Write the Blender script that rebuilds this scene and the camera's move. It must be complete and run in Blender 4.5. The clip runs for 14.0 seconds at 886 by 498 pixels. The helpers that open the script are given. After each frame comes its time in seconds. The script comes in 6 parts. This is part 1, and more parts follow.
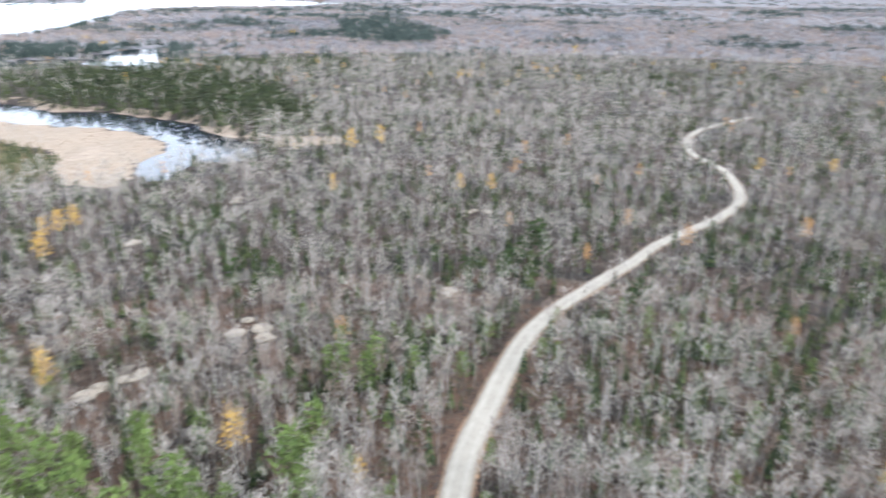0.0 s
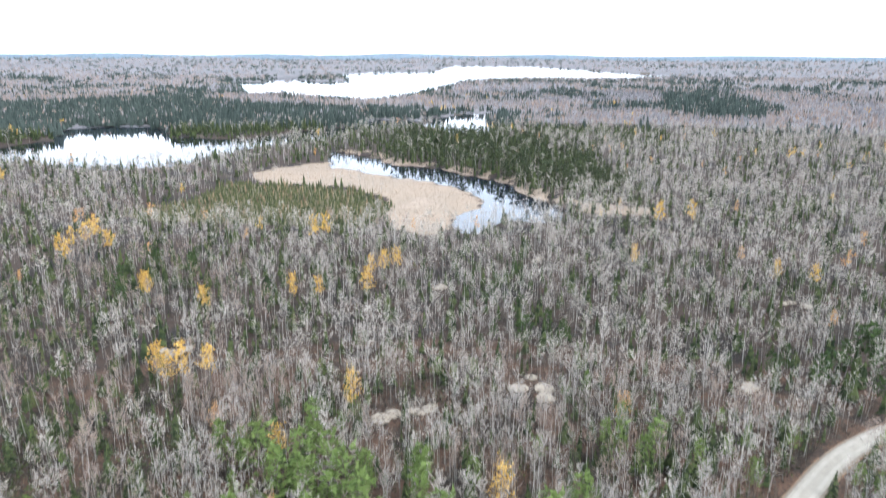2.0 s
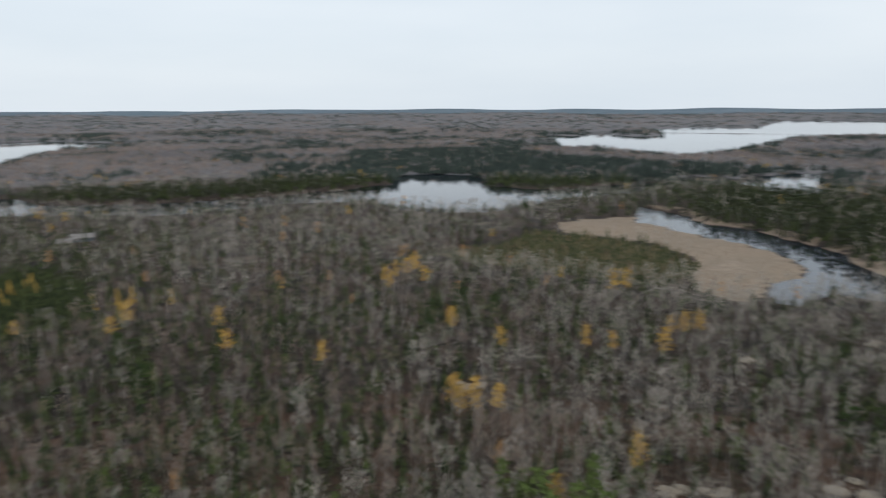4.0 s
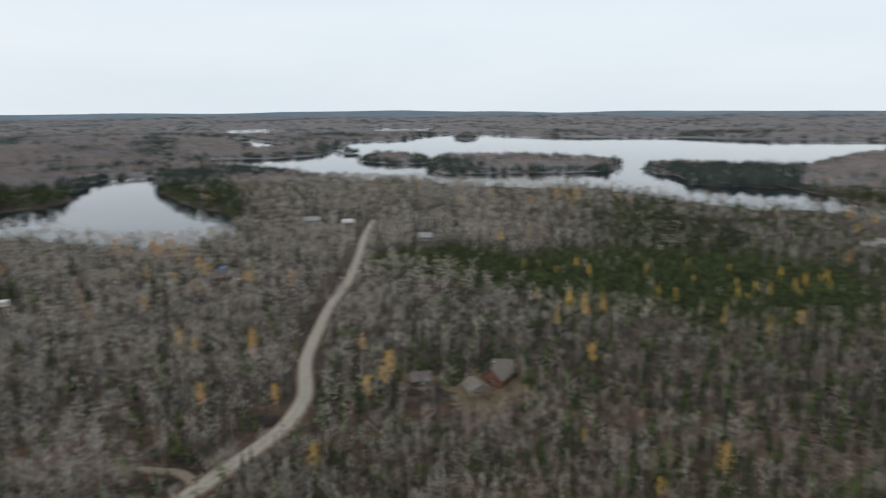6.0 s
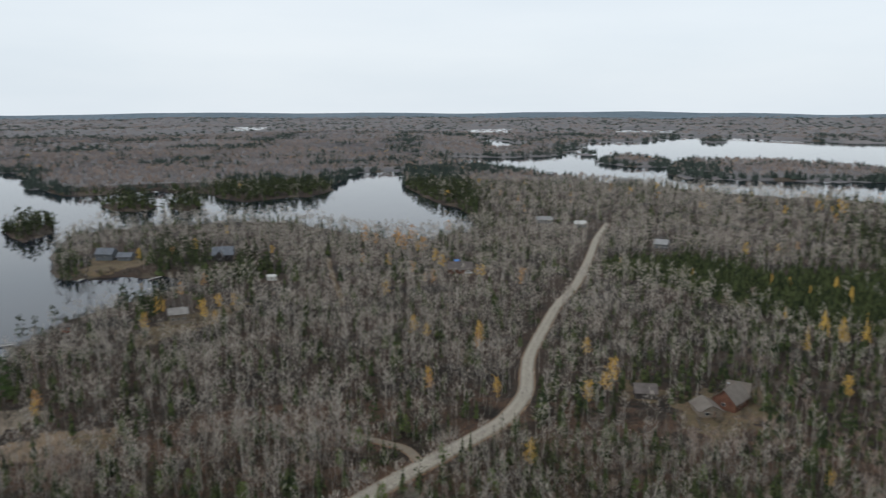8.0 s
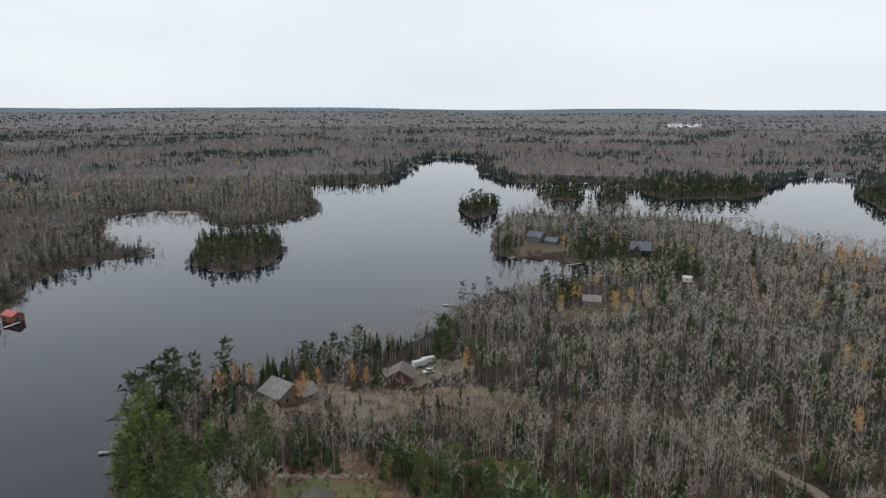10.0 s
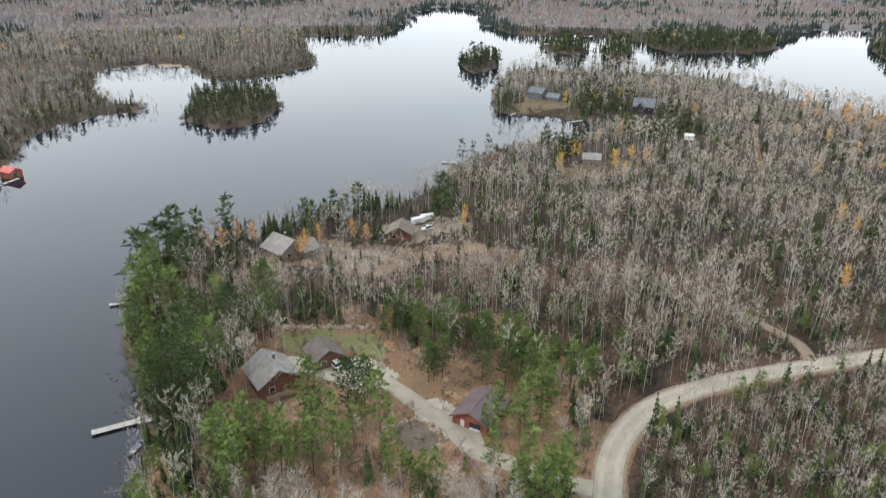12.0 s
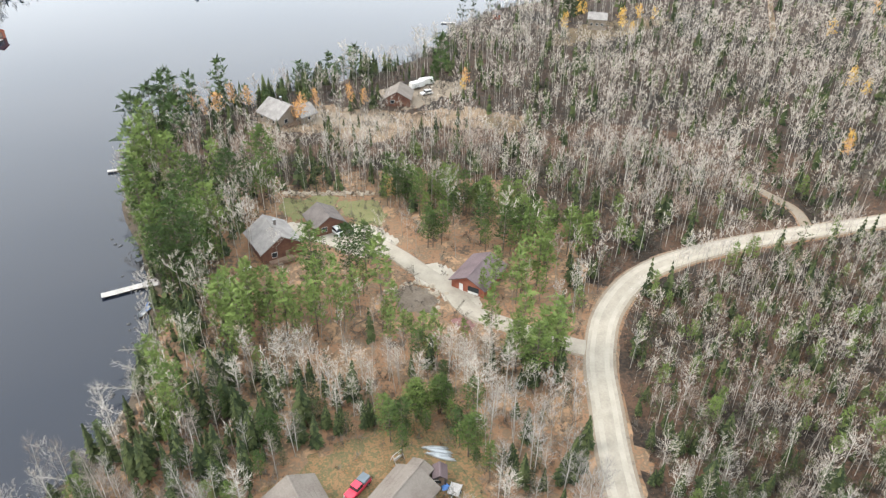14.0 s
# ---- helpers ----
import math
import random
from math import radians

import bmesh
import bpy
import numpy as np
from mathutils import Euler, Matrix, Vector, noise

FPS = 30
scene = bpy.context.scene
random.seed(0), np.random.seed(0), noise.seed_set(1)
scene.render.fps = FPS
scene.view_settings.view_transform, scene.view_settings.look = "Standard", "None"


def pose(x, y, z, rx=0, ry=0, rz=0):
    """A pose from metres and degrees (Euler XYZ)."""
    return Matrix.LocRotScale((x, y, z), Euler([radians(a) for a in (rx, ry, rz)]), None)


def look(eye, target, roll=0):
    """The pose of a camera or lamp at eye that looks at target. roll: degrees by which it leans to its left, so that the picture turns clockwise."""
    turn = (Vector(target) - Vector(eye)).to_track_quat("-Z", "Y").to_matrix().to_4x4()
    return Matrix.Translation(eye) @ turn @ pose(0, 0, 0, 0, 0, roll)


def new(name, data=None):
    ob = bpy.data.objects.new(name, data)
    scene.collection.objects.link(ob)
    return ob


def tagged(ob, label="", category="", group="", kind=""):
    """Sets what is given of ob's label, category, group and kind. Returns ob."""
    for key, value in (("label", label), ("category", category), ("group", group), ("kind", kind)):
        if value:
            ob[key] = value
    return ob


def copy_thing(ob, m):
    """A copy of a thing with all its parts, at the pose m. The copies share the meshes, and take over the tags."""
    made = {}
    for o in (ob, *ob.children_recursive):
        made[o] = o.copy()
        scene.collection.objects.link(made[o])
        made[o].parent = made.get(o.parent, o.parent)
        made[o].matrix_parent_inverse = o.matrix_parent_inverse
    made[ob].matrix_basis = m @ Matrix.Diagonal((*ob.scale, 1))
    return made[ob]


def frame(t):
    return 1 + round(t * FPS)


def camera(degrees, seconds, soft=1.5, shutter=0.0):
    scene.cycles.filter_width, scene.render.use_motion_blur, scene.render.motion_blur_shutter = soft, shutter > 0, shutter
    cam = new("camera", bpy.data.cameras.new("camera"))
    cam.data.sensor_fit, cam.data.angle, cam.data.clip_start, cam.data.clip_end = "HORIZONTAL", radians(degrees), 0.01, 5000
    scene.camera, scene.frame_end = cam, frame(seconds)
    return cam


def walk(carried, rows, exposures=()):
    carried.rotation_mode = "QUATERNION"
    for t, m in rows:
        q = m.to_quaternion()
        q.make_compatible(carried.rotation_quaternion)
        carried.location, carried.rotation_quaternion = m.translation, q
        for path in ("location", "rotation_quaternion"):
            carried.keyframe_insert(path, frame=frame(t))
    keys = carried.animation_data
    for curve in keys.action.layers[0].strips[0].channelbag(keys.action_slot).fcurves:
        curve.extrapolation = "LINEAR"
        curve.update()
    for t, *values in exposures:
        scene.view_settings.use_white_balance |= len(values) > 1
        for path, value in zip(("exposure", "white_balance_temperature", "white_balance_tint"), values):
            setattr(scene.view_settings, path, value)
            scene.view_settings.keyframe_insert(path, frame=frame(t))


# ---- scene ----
# ---------- camera ----------
EYE = (0.0, 0.0, 102.0)
cam = camera(64.2, 14.0, soft=1.25, shutter=0.45)
# seconds, yaw, pitch, roll: the camera hovers and turns
TURNS = [
    (0.0, 0.0, -21.06, -0.34), (0.5, 13.64, -21.16, -0.12), (0.8, 21.35, -21.2, -0.1), (1.0, 24.19, -21.19, -0.08),
    (1.2, 24.85, -21.05, -0.1), (1.5, 24.96, -20.92, -0.15), (2.0, 24.9, -15.8, -0.21), (2.2, 24.88, -13.54, -0.24),
    (2.45, 24.88, -11.8, -0.2), (2.8, 25.0, -11.57, -0.1), (3.1, 26.3, -11.57, 0.0), (3.5, 34.8, -11.57, 0.15),
    (4.3, 58.62, -11.57, 0.22), (4.5, 64.67, -11.55, 0.23), (5.0, 79.73, -11.51, 0.24), (5.5, 94.72, -11.43, 0.3),
    (6.0, 109.64, -11.39, 0.28), (6.3, 118.5, -11.36, 0.22), (6.5, 123.61, -11.35, 0.19), (6.7, 126.5, -11.34, 0.14),
    (7.0, 127.41, -11.33, 0.09), (7.5, 127.36, -11.31, 0.05), (7.8, 127.45, -11.3, 0.03), (8.0, 128.58, -11.3, 0.02),
    (8.2, 132.9, -11.31, 0.0), (8.5, 141.43, -11.32, -0.02), (9.0, 155.63, -11.35, -0.03), (9.2, 159.93, -11.34, -0.05),
    (9.4, 161.9, -11.34, -0.1), (9.7, 162.24, -11.36, -0.16), (10.2, 162.25, -12.2, -0.25), (10.7, 162.25, -14.8, -0.32),
    (11.3, 162.24, -18.54, -0.36), (11.5, 162.23, -19.86, -0.38), (12.0, 162.22, -23.16, -0.4), (12.5, 162.22, -26.34, -0.45),
    (13.0, 162.2, -29.5, -0.42), (13.5, 162.2, -32.55, -0.44), (13.8, 162.18, -33.75, -0.45), (14.0, 162.18, -33.95, -0.45)]
walk(cam, [(t, pose(*EYE, 90 + p, r, y)) for t, y, p, r in TURNS],
     exposures=[(0.0, 1.98, 5800, 13), (1.5, 1.97, 5780, 12), (2.2, 1.74, 5850, 12), (3.2, 0.4, 6150, 10), (4.3, 0.09, 6250, 10), (7.0, 0.16, 6300, 10),
                (9.2, 0.12, 6300, 10), (10.2, 0.26, 6400, 10), (11.5, 0.97, 6420, 10), (12.5, 1.46, 6640, 11), (13.0, 1.68, 6680, 11), (13.5, 1.84, 6640, 11), (14.0, 2.0, 6560, 11)])

# ---------- world and sun: a bright overcast sky ----------
SUN_ELEVATION, SUN_AZIMUTH = radians(38), radians(105)
world = bpy.data.worlds.new("world")
scene.world = world
world.use_nodes = True
wn, wl = world.node_tree.nodes, world.node_tree.links
background = wn["Background"]
background.inputs[1].default_value = 0.1
sky = wn.new("ShaderNodeTexSky")
sky.sky_type, sky.sun_disc = "NISHITA", False
sky.sun_elevation, sky.sun_rotation = SUN_ELEVATION, SUN_AZIMUTH
sky.dust_density, sky.air_density = 3.0, 1.0
coord = wn.new("ShaderNodeTexCoord")
stretch = wn.new("ShaderNodeMapping")
stretch.inputs["Scale"].default_value = (1.2, 1.2, 6.0)
clouds = wn.new("ShaderNodeTexNoise")
clouds.inputs["Scale"].default_value, clouds.inputs["Detail"].default_value = 1.6, 5.0
cloud_ramp = wn.new("ShaderNodeValToRGB")
cloud_ramp.color_ramp.elements[0].position, cloud_ramp.color_ramp.elements[1].position = 0.3, 0.7
cloud_ramp.color_ramp.elements[0].color = (7.2, 7.82, 8.25, 1)
cloud_ramp.color_ramp.elements[1].color = (8.1, 8.55, 8.8, 1)
cover = wn.new("ShaderNodeMix")
cover.data_type = "RGBA"
cover.inputs[0].default_value = 0.9
wl.new(coord.outputs["Generated"], stretch.inputs["Vector"])
wl.new(stretch.outputs["Vector"], clouds.inputs["Vector"])
wl.new(clouds.outputs[0], cloud_ramp.inputs[0])
wl.new(sky.outputs[0], cover.inputs[6])
wl.new(cloud_ramp.outputs[0], cover.inputs[7])
wl.new(cover.outputs[2], background.inputs[0])
sun_data = bpy.data.lights.new("sun", "SUN")
sun_data.energy, sun_data.angle, sun_data.color = 0.9, radians(22), (1.0, 0.96, 0.9)
sun = new("sun", sun_data)
sun.matrix_world = look((math.sin(SUN_AZIMUTH) * 300, math.cos(SUN_AZIMUTH) * 300, 300 * math.tan(SUN_ELEVATION)), (0, 0, 0))

# ---------- materials ----------


def material(name, stops, scale=1.0, fine=12.0, rough=0.9, bump=0.3, metal=0.0, island=0.0, dist=0.05, spec=0.3, per_object=0.0, gaps=0.0, weave=7.0, fan=0.0):
    """Procedural paint: two scales of noise run through colour stops, bump from the fine one; gaps opens holes between
    the needles of a spray, fan cuts a flat triangle into twig-like strips by alpha.
    """
    m = bpy.data.materials.new(name)
    m.use_nodes = True
    n, l = m.node_tree.nodes, m.node_tree.links
    b = n["Principled BSDF"]
    b.inputs["Roughness"].default_value, b.inputs["Metallic"].default_value = rough, metal
    b.inputs["Specular IOR Level"].default_value = spec
    geo = n.new("ShaderNodeNewGeometry")
    big = n.new("ShaderNodeTexNoise")
    big.inputs["Scale"].default_value, big.inputs["Detail"].default_value = scale, 3.0
    small = n.new("ShaderNodeTexNoise")
    small.inputs["Scale"].default_value, small.inputs["Detail"].default_value = fine, 4.0
    for t in (big, small):
        l.new(geo.outputs["Position"], t.inputs["Vector"])
    mix = n.new("ShaderNodeMix")
    mix.inputs[0].default_value = 0.4
    l.new(big.outputs[0], mix.inputs[2])
    l.new(small.outputs[0], mix.inputs[3])
    value = mix.outputs[0]
    for source, weight in ((geo.outputs["Random Per Island"], island), (None, per_object)):
        if weight:
            if source is None:
                source = n.new("ShaderNodeObjectInfo").outputs["Random"]
            vary = n.new("ShaderNodeMix")
            vary.inputs[0].default_value = weight
            l.new(value, vary.inputs[2])
            l.new(source, vary.inputs[3])
            value = vary.outputs[0]
    ramp = n.new("ShaderNodeValToRGB")
    ramp.color_ramp.elements[0].position, ramp.color_ramp.elements[1].position = 0.37, 0.63
    ramp.color_ramp.elements[0].color, ramp.color_ramp.elements[1].color = (*stops[0], 1), (*stops[-1], 1)
    for i, c in enumerate(stops[1:-1], 1):
        ramp.color_ramp.elements.new(0.37 + 0.26 * i / (len(stops) - 1)).color = (*c, 1)
    l.new(value, ramp.inputs[0])
    l.new(ramp.outputs[0], b.inputs["Base Color"])
    if bump:
        bm_ = n.new("ShaderNodeBump")
        bm_.inputs["Strength"].default_value, bm_.inputs["Distance"].default_value = bump, dist
        l.new(small.outputs[0], bm_.inputs["Height"])
        l.new(bm_.outputs[0], b.inputs["Normal"])
    if gaps:
        weave_ = n.new("ShaderNodeTexNoise")
        weave_.inputs["Scale"].default_value, weave_.inputs["Detail"].default_value = weave, 1.0
        upright = n.new("ShaderNodeVectorMath")
        upright.operation = "MULTIPLY"
        upright.inputs[1].default_value = (1.0, 1.0, 0.3)
        l.new(geo.outputs["Position"], upright.inputs[0])
        l.new(upright.outputs[0], weave_.inputs["Vector"])
        holes = n.new("ShaderNodeMath")
        holes.operation = "GREATER_THAN"
        holes.inputs[1].default_value = 0.5 + 0.25 * (gaps - 0.5)
        l.new(weave_.outputs[0], holes.inputs[0])
        l.new(holes.outputs[0], b.inputs["Alpha"])
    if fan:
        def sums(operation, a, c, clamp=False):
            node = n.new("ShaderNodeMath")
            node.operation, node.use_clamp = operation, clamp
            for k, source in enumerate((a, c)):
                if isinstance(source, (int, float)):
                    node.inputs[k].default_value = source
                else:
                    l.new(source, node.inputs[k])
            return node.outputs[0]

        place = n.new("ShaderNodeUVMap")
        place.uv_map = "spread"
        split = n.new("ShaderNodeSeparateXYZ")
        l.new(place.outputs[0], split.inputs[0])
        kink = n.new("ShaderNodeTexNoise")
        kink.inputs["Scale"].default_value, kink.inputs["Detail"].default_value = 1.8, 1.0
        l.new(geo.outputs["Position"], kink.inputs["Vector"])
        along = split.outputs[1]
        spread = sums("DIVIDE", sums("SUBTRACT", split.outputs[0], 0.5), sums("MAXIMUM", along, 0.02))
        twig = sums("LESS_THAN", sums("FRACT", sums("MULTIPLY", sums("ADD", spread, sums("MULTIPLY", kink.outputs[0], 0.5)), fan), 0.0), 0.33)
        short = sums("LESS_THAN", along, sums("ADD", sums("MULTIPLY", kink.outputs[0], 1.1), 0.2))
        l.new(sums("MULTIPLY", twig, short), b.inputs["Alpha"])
    return m


# shade under the trees is painted into both floors, deeper in the second
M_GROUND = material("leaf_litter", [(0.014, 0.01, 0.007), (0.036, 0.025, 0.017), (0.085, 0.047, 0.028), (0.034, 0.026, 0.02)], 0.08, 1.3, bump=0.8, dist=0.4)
M_SHADEFLOOR = material("shaded_wood_floor", [(0.01, 0.008, 0.006), (0.024, 0.017, 0.012), (0.046, 0.028, 0.018), (0.022, 0.017, 0.014)], 0.035, 0.5, bump=0.8, dist=0.4)
# far floor in the far wood's tone, cooled to carry haze
M_FARFLOOR = material("far_hazed_brush_floor", [(0.098, 0.094, 0.098), (0.146, 0.134, 0.134), (0.113, 0.11, 0.115), (0.168, 0.15, 0.146)], 0.0035, 0.02, bump=0)
M_YARD = material("needle_litter", [(0.07, 0.05, 0.034), (0.2, 0.112, 0.062), (0.125, 0.09, 0.058), (0.29, 0.175, 0.1)], 0.2, 1.1, bump=0.8, dist=0.3)
M_LAWN = material("autumn_lawn", [(0.19, 0.1, 0.045), (0.09, 0.08, 0.038), (0.2, 0.115, 0.058), (0.075, 0.08, 0.036), (0.16, 0.1, 0.053)], 0.25, 1.6, bump=0.9, dist=0.25)
M_GRAVEL = material("pale_gravel", [(0.225, 0.2, 0.162), (0.26, 0.232, 0.188), (0.29, 0.26, 0.213)], 0.35, 2.6, bump=0.4)
M_VERGE = material("gravel_verge", [(0.13, 0.105, 0.08), (0.2, 0.165, 0.125), (0.16, 0.12, 0.085)], 0.4, 3.0, bump=0.5, dist=0.1)
M_REED = material("dry_reed", [(0.2, 0.15, 0.107), (0.26, 0.198, 0.142), (0.22, 0.172, 0.125), (0.28, 0.217, 0.162)], 0.02, 0.2, island=0.15, bump=0.15, dist=0.3)
M_ROCK = material("tan_granite", [(0.2, 0.165, 0.125), (0.31, 0.262, 0.2), (0.27, 0.235, 0.19)], 0.4, 3.0, bump=0.9, dist=0.4)
M_BARK = material("pale_bark", [(0.17, 0.157, 0.137), (0.265, 0.248, 0.22), (0.37, 0.348, 0.313)], 0.12, 4.0, island=0.3)
M_TWIG = material("grey_twig", [(0.15, 0.137, 0.122), (0.24, 0.221, 0.2), (0.34, 0.317, 0.29)], 0.2, 0.5, island=0.15, bump=0)
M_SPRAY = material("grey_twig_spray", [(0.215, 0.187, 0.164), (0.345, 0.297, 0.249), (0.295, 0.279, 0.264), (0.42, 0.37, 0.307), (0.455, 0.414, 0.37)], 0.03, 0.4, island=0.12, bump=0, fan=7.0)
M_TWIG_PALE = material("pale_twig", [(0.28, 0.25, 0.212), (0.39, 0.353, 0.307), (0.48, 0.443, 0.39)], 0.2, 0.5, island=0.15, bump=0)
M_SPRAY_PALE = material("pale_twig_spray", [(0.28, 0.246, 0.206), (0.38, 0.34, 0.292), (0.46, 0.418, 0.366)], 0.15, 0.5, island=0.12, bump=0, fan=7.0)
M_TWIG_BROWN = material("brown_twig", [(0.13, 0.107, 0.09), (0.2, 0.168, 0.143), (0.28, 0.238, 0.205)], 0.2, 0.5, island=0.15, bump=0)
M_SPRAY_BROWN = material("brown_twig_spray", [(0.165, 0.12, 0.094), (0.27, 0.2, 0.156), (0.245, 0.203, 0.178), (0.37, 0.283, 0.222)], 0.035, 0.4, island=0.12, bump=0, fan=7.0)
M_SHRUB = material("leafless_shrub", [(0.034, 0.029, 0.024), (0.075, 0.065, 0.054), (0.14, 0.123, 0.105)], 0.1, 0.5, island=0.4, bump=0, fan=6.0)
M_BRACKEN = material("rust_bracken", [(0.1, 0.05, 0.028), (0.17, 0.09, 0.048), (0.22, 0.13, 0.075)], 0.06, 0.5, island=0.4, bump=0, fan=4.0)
M_GRASS = material("dead_grass", [(0.1, 0.075, 0.045), (0.18, 0.125, 0.075), (0.24, 0.18, 0.11)], 0.08, 0.5, island=0.5, bump=0)
M_DARKBARK = material("dark_bark", [(0.05, 0.04, 0.033), (0.085, 0.066, 0.052), (0.12, 0.1, 0.082)], 0.3, 5.0, island=0.3)
M_PINE = material("pine_needles", [(0.025, 0.046, 0.011), (0.055, 0.088, 0.02), (0.106, 0.146, 0.037)], 0.22, 0.9, island=0.22, bump=0, per_object=0.3, gaps=0.25, weave=9.0)
# shaded copy of pine_needles: darker colour for pines farther off
M_SHADEPINE = material("shaded_pine_needles", [(0.017, 0.026, 0.011), (0.032, 0.043, 0.017), (0.055, 0.066, 0.026)], 0.1, 0.5, island=0.3, bump=0, gaps=0.25, weave=4.0)
M_SPRUCE = material("spruce_needles", [(0.015, 0.024, 0.008), (0.033, 0.046, 0.015), (0.062, 0.076, 0.026)], 0.15, 0.7, island=0.35, bump=0)
M_PALEYARD = material("pale_crushed_stone", [(0.25, 0.225, 0.183), (0.29, 0.262, 0.216), (0.325, 0.297, 0.25)], 0.3, 2.4, bump=0.3)
M_BED = material("bare_garden_soil", [(0.09, 0.07, 0.053), (0.125, 0.1, 0.076), (0.155, 0.125, 0.097)], 0.3, 2.4, bump=0.5)
M_DULLYARD = material("leaf_strewn_grass", [(0.05, 0.038, 0.025), (0.12, 0.08, 0.045), (0.08, 0.07, 0.037), (0.15, 0.1, 0.06), (0.07, 0.052, 0.036)], 0.15, 1.2, bump=0.8, dist=0.3)
M_SANDYARD = material("sandy_leaf_litter", [(0.1, 0.07, 0.045), (0.19, 0.135, 0.09), (0.14, 0.1, 0.062), (0.23, 0.172, 0.12)], 0.12, 1.2, bump=0.6, dist=0.2)
M_GREEN = material("pale_green_lawn", [(0.14, 0.11, 0.055), (0.1, 0.115, 0.043), (0.155, 0.135, 0.065), (0.11, 0.125, 0.048), (0.17, 0.14, 0.075)], 0.4, 2.0, bump=0.8, dist=0.15)
M_OLIVE = material("olive_fir_needles", [(0.019, 0.025, 0.01), (0.038, 0.047, 0.017), (0.072, 0.083, 0.03)], 0.2, 0.8, island=0.3, bump=0, gaps=0.2, weave=9.0)
M_GOLD = material("golden_leaf", [(0.36, 0.21, 0.05), (0.52, 0.32, 0.07), (0.6, 0.39, 0.1)], 0.08, 0.6, island=0.4, bump=0, gaps=0.3, weave=8.0)
M_BOG = material("bog_spruce_needles", [(0.035, 0.045, 0.018), (0.06, 0.07, 0.028), (0.095, 0.095, 0.04)], 0.05, 0.5, island=0.4, bump=0)
M_MOSS = material("bog_moss", [(0.075, 0.07, 0.035), (0.11, 0.095, 0.05), (0.14, 0.11, 0.065)], 0.05, 0.4, bump=0.5)
M_RUST = material("rust_leaf", [(0.38, 0.19, 0.08), (0.46, 0.27, 0.125), (0.54, 0.3, 0.1)], 0.1, 0.6, island=0.4, bump=0, gaps=0.35, weave=8.0)
# far woods: haze is mixed into these colours as a cooler, bluer tone
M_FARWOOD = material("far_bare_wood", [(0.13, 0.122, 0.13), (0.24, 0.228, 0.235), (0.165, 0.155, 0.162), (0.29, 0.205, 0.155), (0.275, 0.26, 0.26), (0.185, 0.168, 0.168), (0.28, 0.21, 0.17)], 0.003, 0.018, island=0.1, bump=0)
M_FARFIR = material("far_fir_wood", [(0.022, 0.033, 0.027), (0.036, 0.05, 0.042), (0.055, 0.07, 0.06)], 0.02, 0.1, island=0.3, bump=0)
# aerial haze painted as blue into the skyline woods and their ground
M_HAZEFIR = material("distant_hazed_fir_wood", [(0.09, 0.125, 0.152), (0.12, 0.158, 0.19), (0.145, 0.183, 0.212)], 0.002, 0.02, island=0.2, bump=0)
M_TAMARACK = material("tamarack_needles", [(0.36, 0.22, 0.045), (0.5, 0.32, 0.065), (0.44, 0.29, 0.075)], 0.08, 0.6, island=0.4, bump=0, gaps=0.4, weave=6.0)


def water_material():
    m = bpy.data.materials.new("lake_water")
    m.use_nodes = True
    n, l = m.node_tree.nodes, m.node_tree.links
    b = n["Principled BSDF"]
    b.inputs["Base Color"].default_value = (0.005, 0.008, 0.016, 1)
    b.inputs["Roughness"].default_value, b.inputs["IOR"].default_value = 0.035, 1.42
    geo = n.new("ShaderNodeNewGeometry")
    noise_ = n.new("ShaderNodeTexNoise")
    noise_.inputs["Scale"].default_value, noise_.inputs["Detail"].default_value = 0.35, 3.0
    bump = n.new("ShaderNodeBump")
    bump.inputs["Strength"].default_value, bump.inputs["Distance"].default_value = 0.02, 0.1
    l.new(geo.outputs["Position"], noise_.inputs["Vector"])
    l.new(noise_.outputs[0], bump.inputs["Height"])
    l.new(bump.outputs[0], b.inputs["Normal"])
    return m


M_WATER = water_material()

# ---------- the plan: shores, roads, stands of trees, in metres ----------
SHORE_NEAR = [(42, -90), (38, -94), (34, -97), (32, -100), (30, -106), (27, -114), (26, -122), (24, -134), (24, -149), (27, -159), (30, -174),
    (32, -193), (33, -211), (30, -233), (24, -247), (12, -252), (-9, -257), (-35, -266), (-65, -279), (-91, -297), (-114, -329), (-144, -351),
    (-180, -361), (-214, -368), (-229, -366), (-226, -399), (-196, -425), (-177, -433), (-197, -496)]
SHORE_BAY = [(-233, -560), (-265, -596), (-300, -594), (-340, -569), (-382, -540), (-406, -498), (-403, -434), (-401, -377), (-419, -350),
    (-432, -350), (-476, -349), (-531, -380), (-584, -457), (-621, -527), (-700, -623), (-803, -722), (-872, -776), (-829, -799), (-768, -800),
    (-634, -688), (-571, -639), (-516, -650), (-465, -653), (-469, -712), (-490, -766), (-458, -838), (-400, -848)]
SHORE_WEST = [(-371, -869), (-380, -1001), (-461, -1228), (-408, -1322), (-334, -1180), (-215, -896), (-164, -901), (-115, -905), (-103, -824),
    (-92, -670), (-44, -619), (2, -607), (18, -693), (61, -716), (93, -681), (87, -595), (59, -532), (35, -511), (67, -500), (96, -475),
    (104, -432), (102, -391), (105, -350), (108, -294), (112, -238), (117, -202)]
ISLE_A = [(19, -468), (7, -447), (-9, -442), (-31, -454), (-43, -486), (-46, -534), (-23, -571), (15, -558)]
ISLE_B = [(-219, -624), (-217, -586), (-249, -609), (-273, -656), (-264, -677), (-237, -669)]
ISLE_C = [(-349, -748), (-344, -687), (-369, -667), (-395, -708), (-395, -761), (-375, -772)]
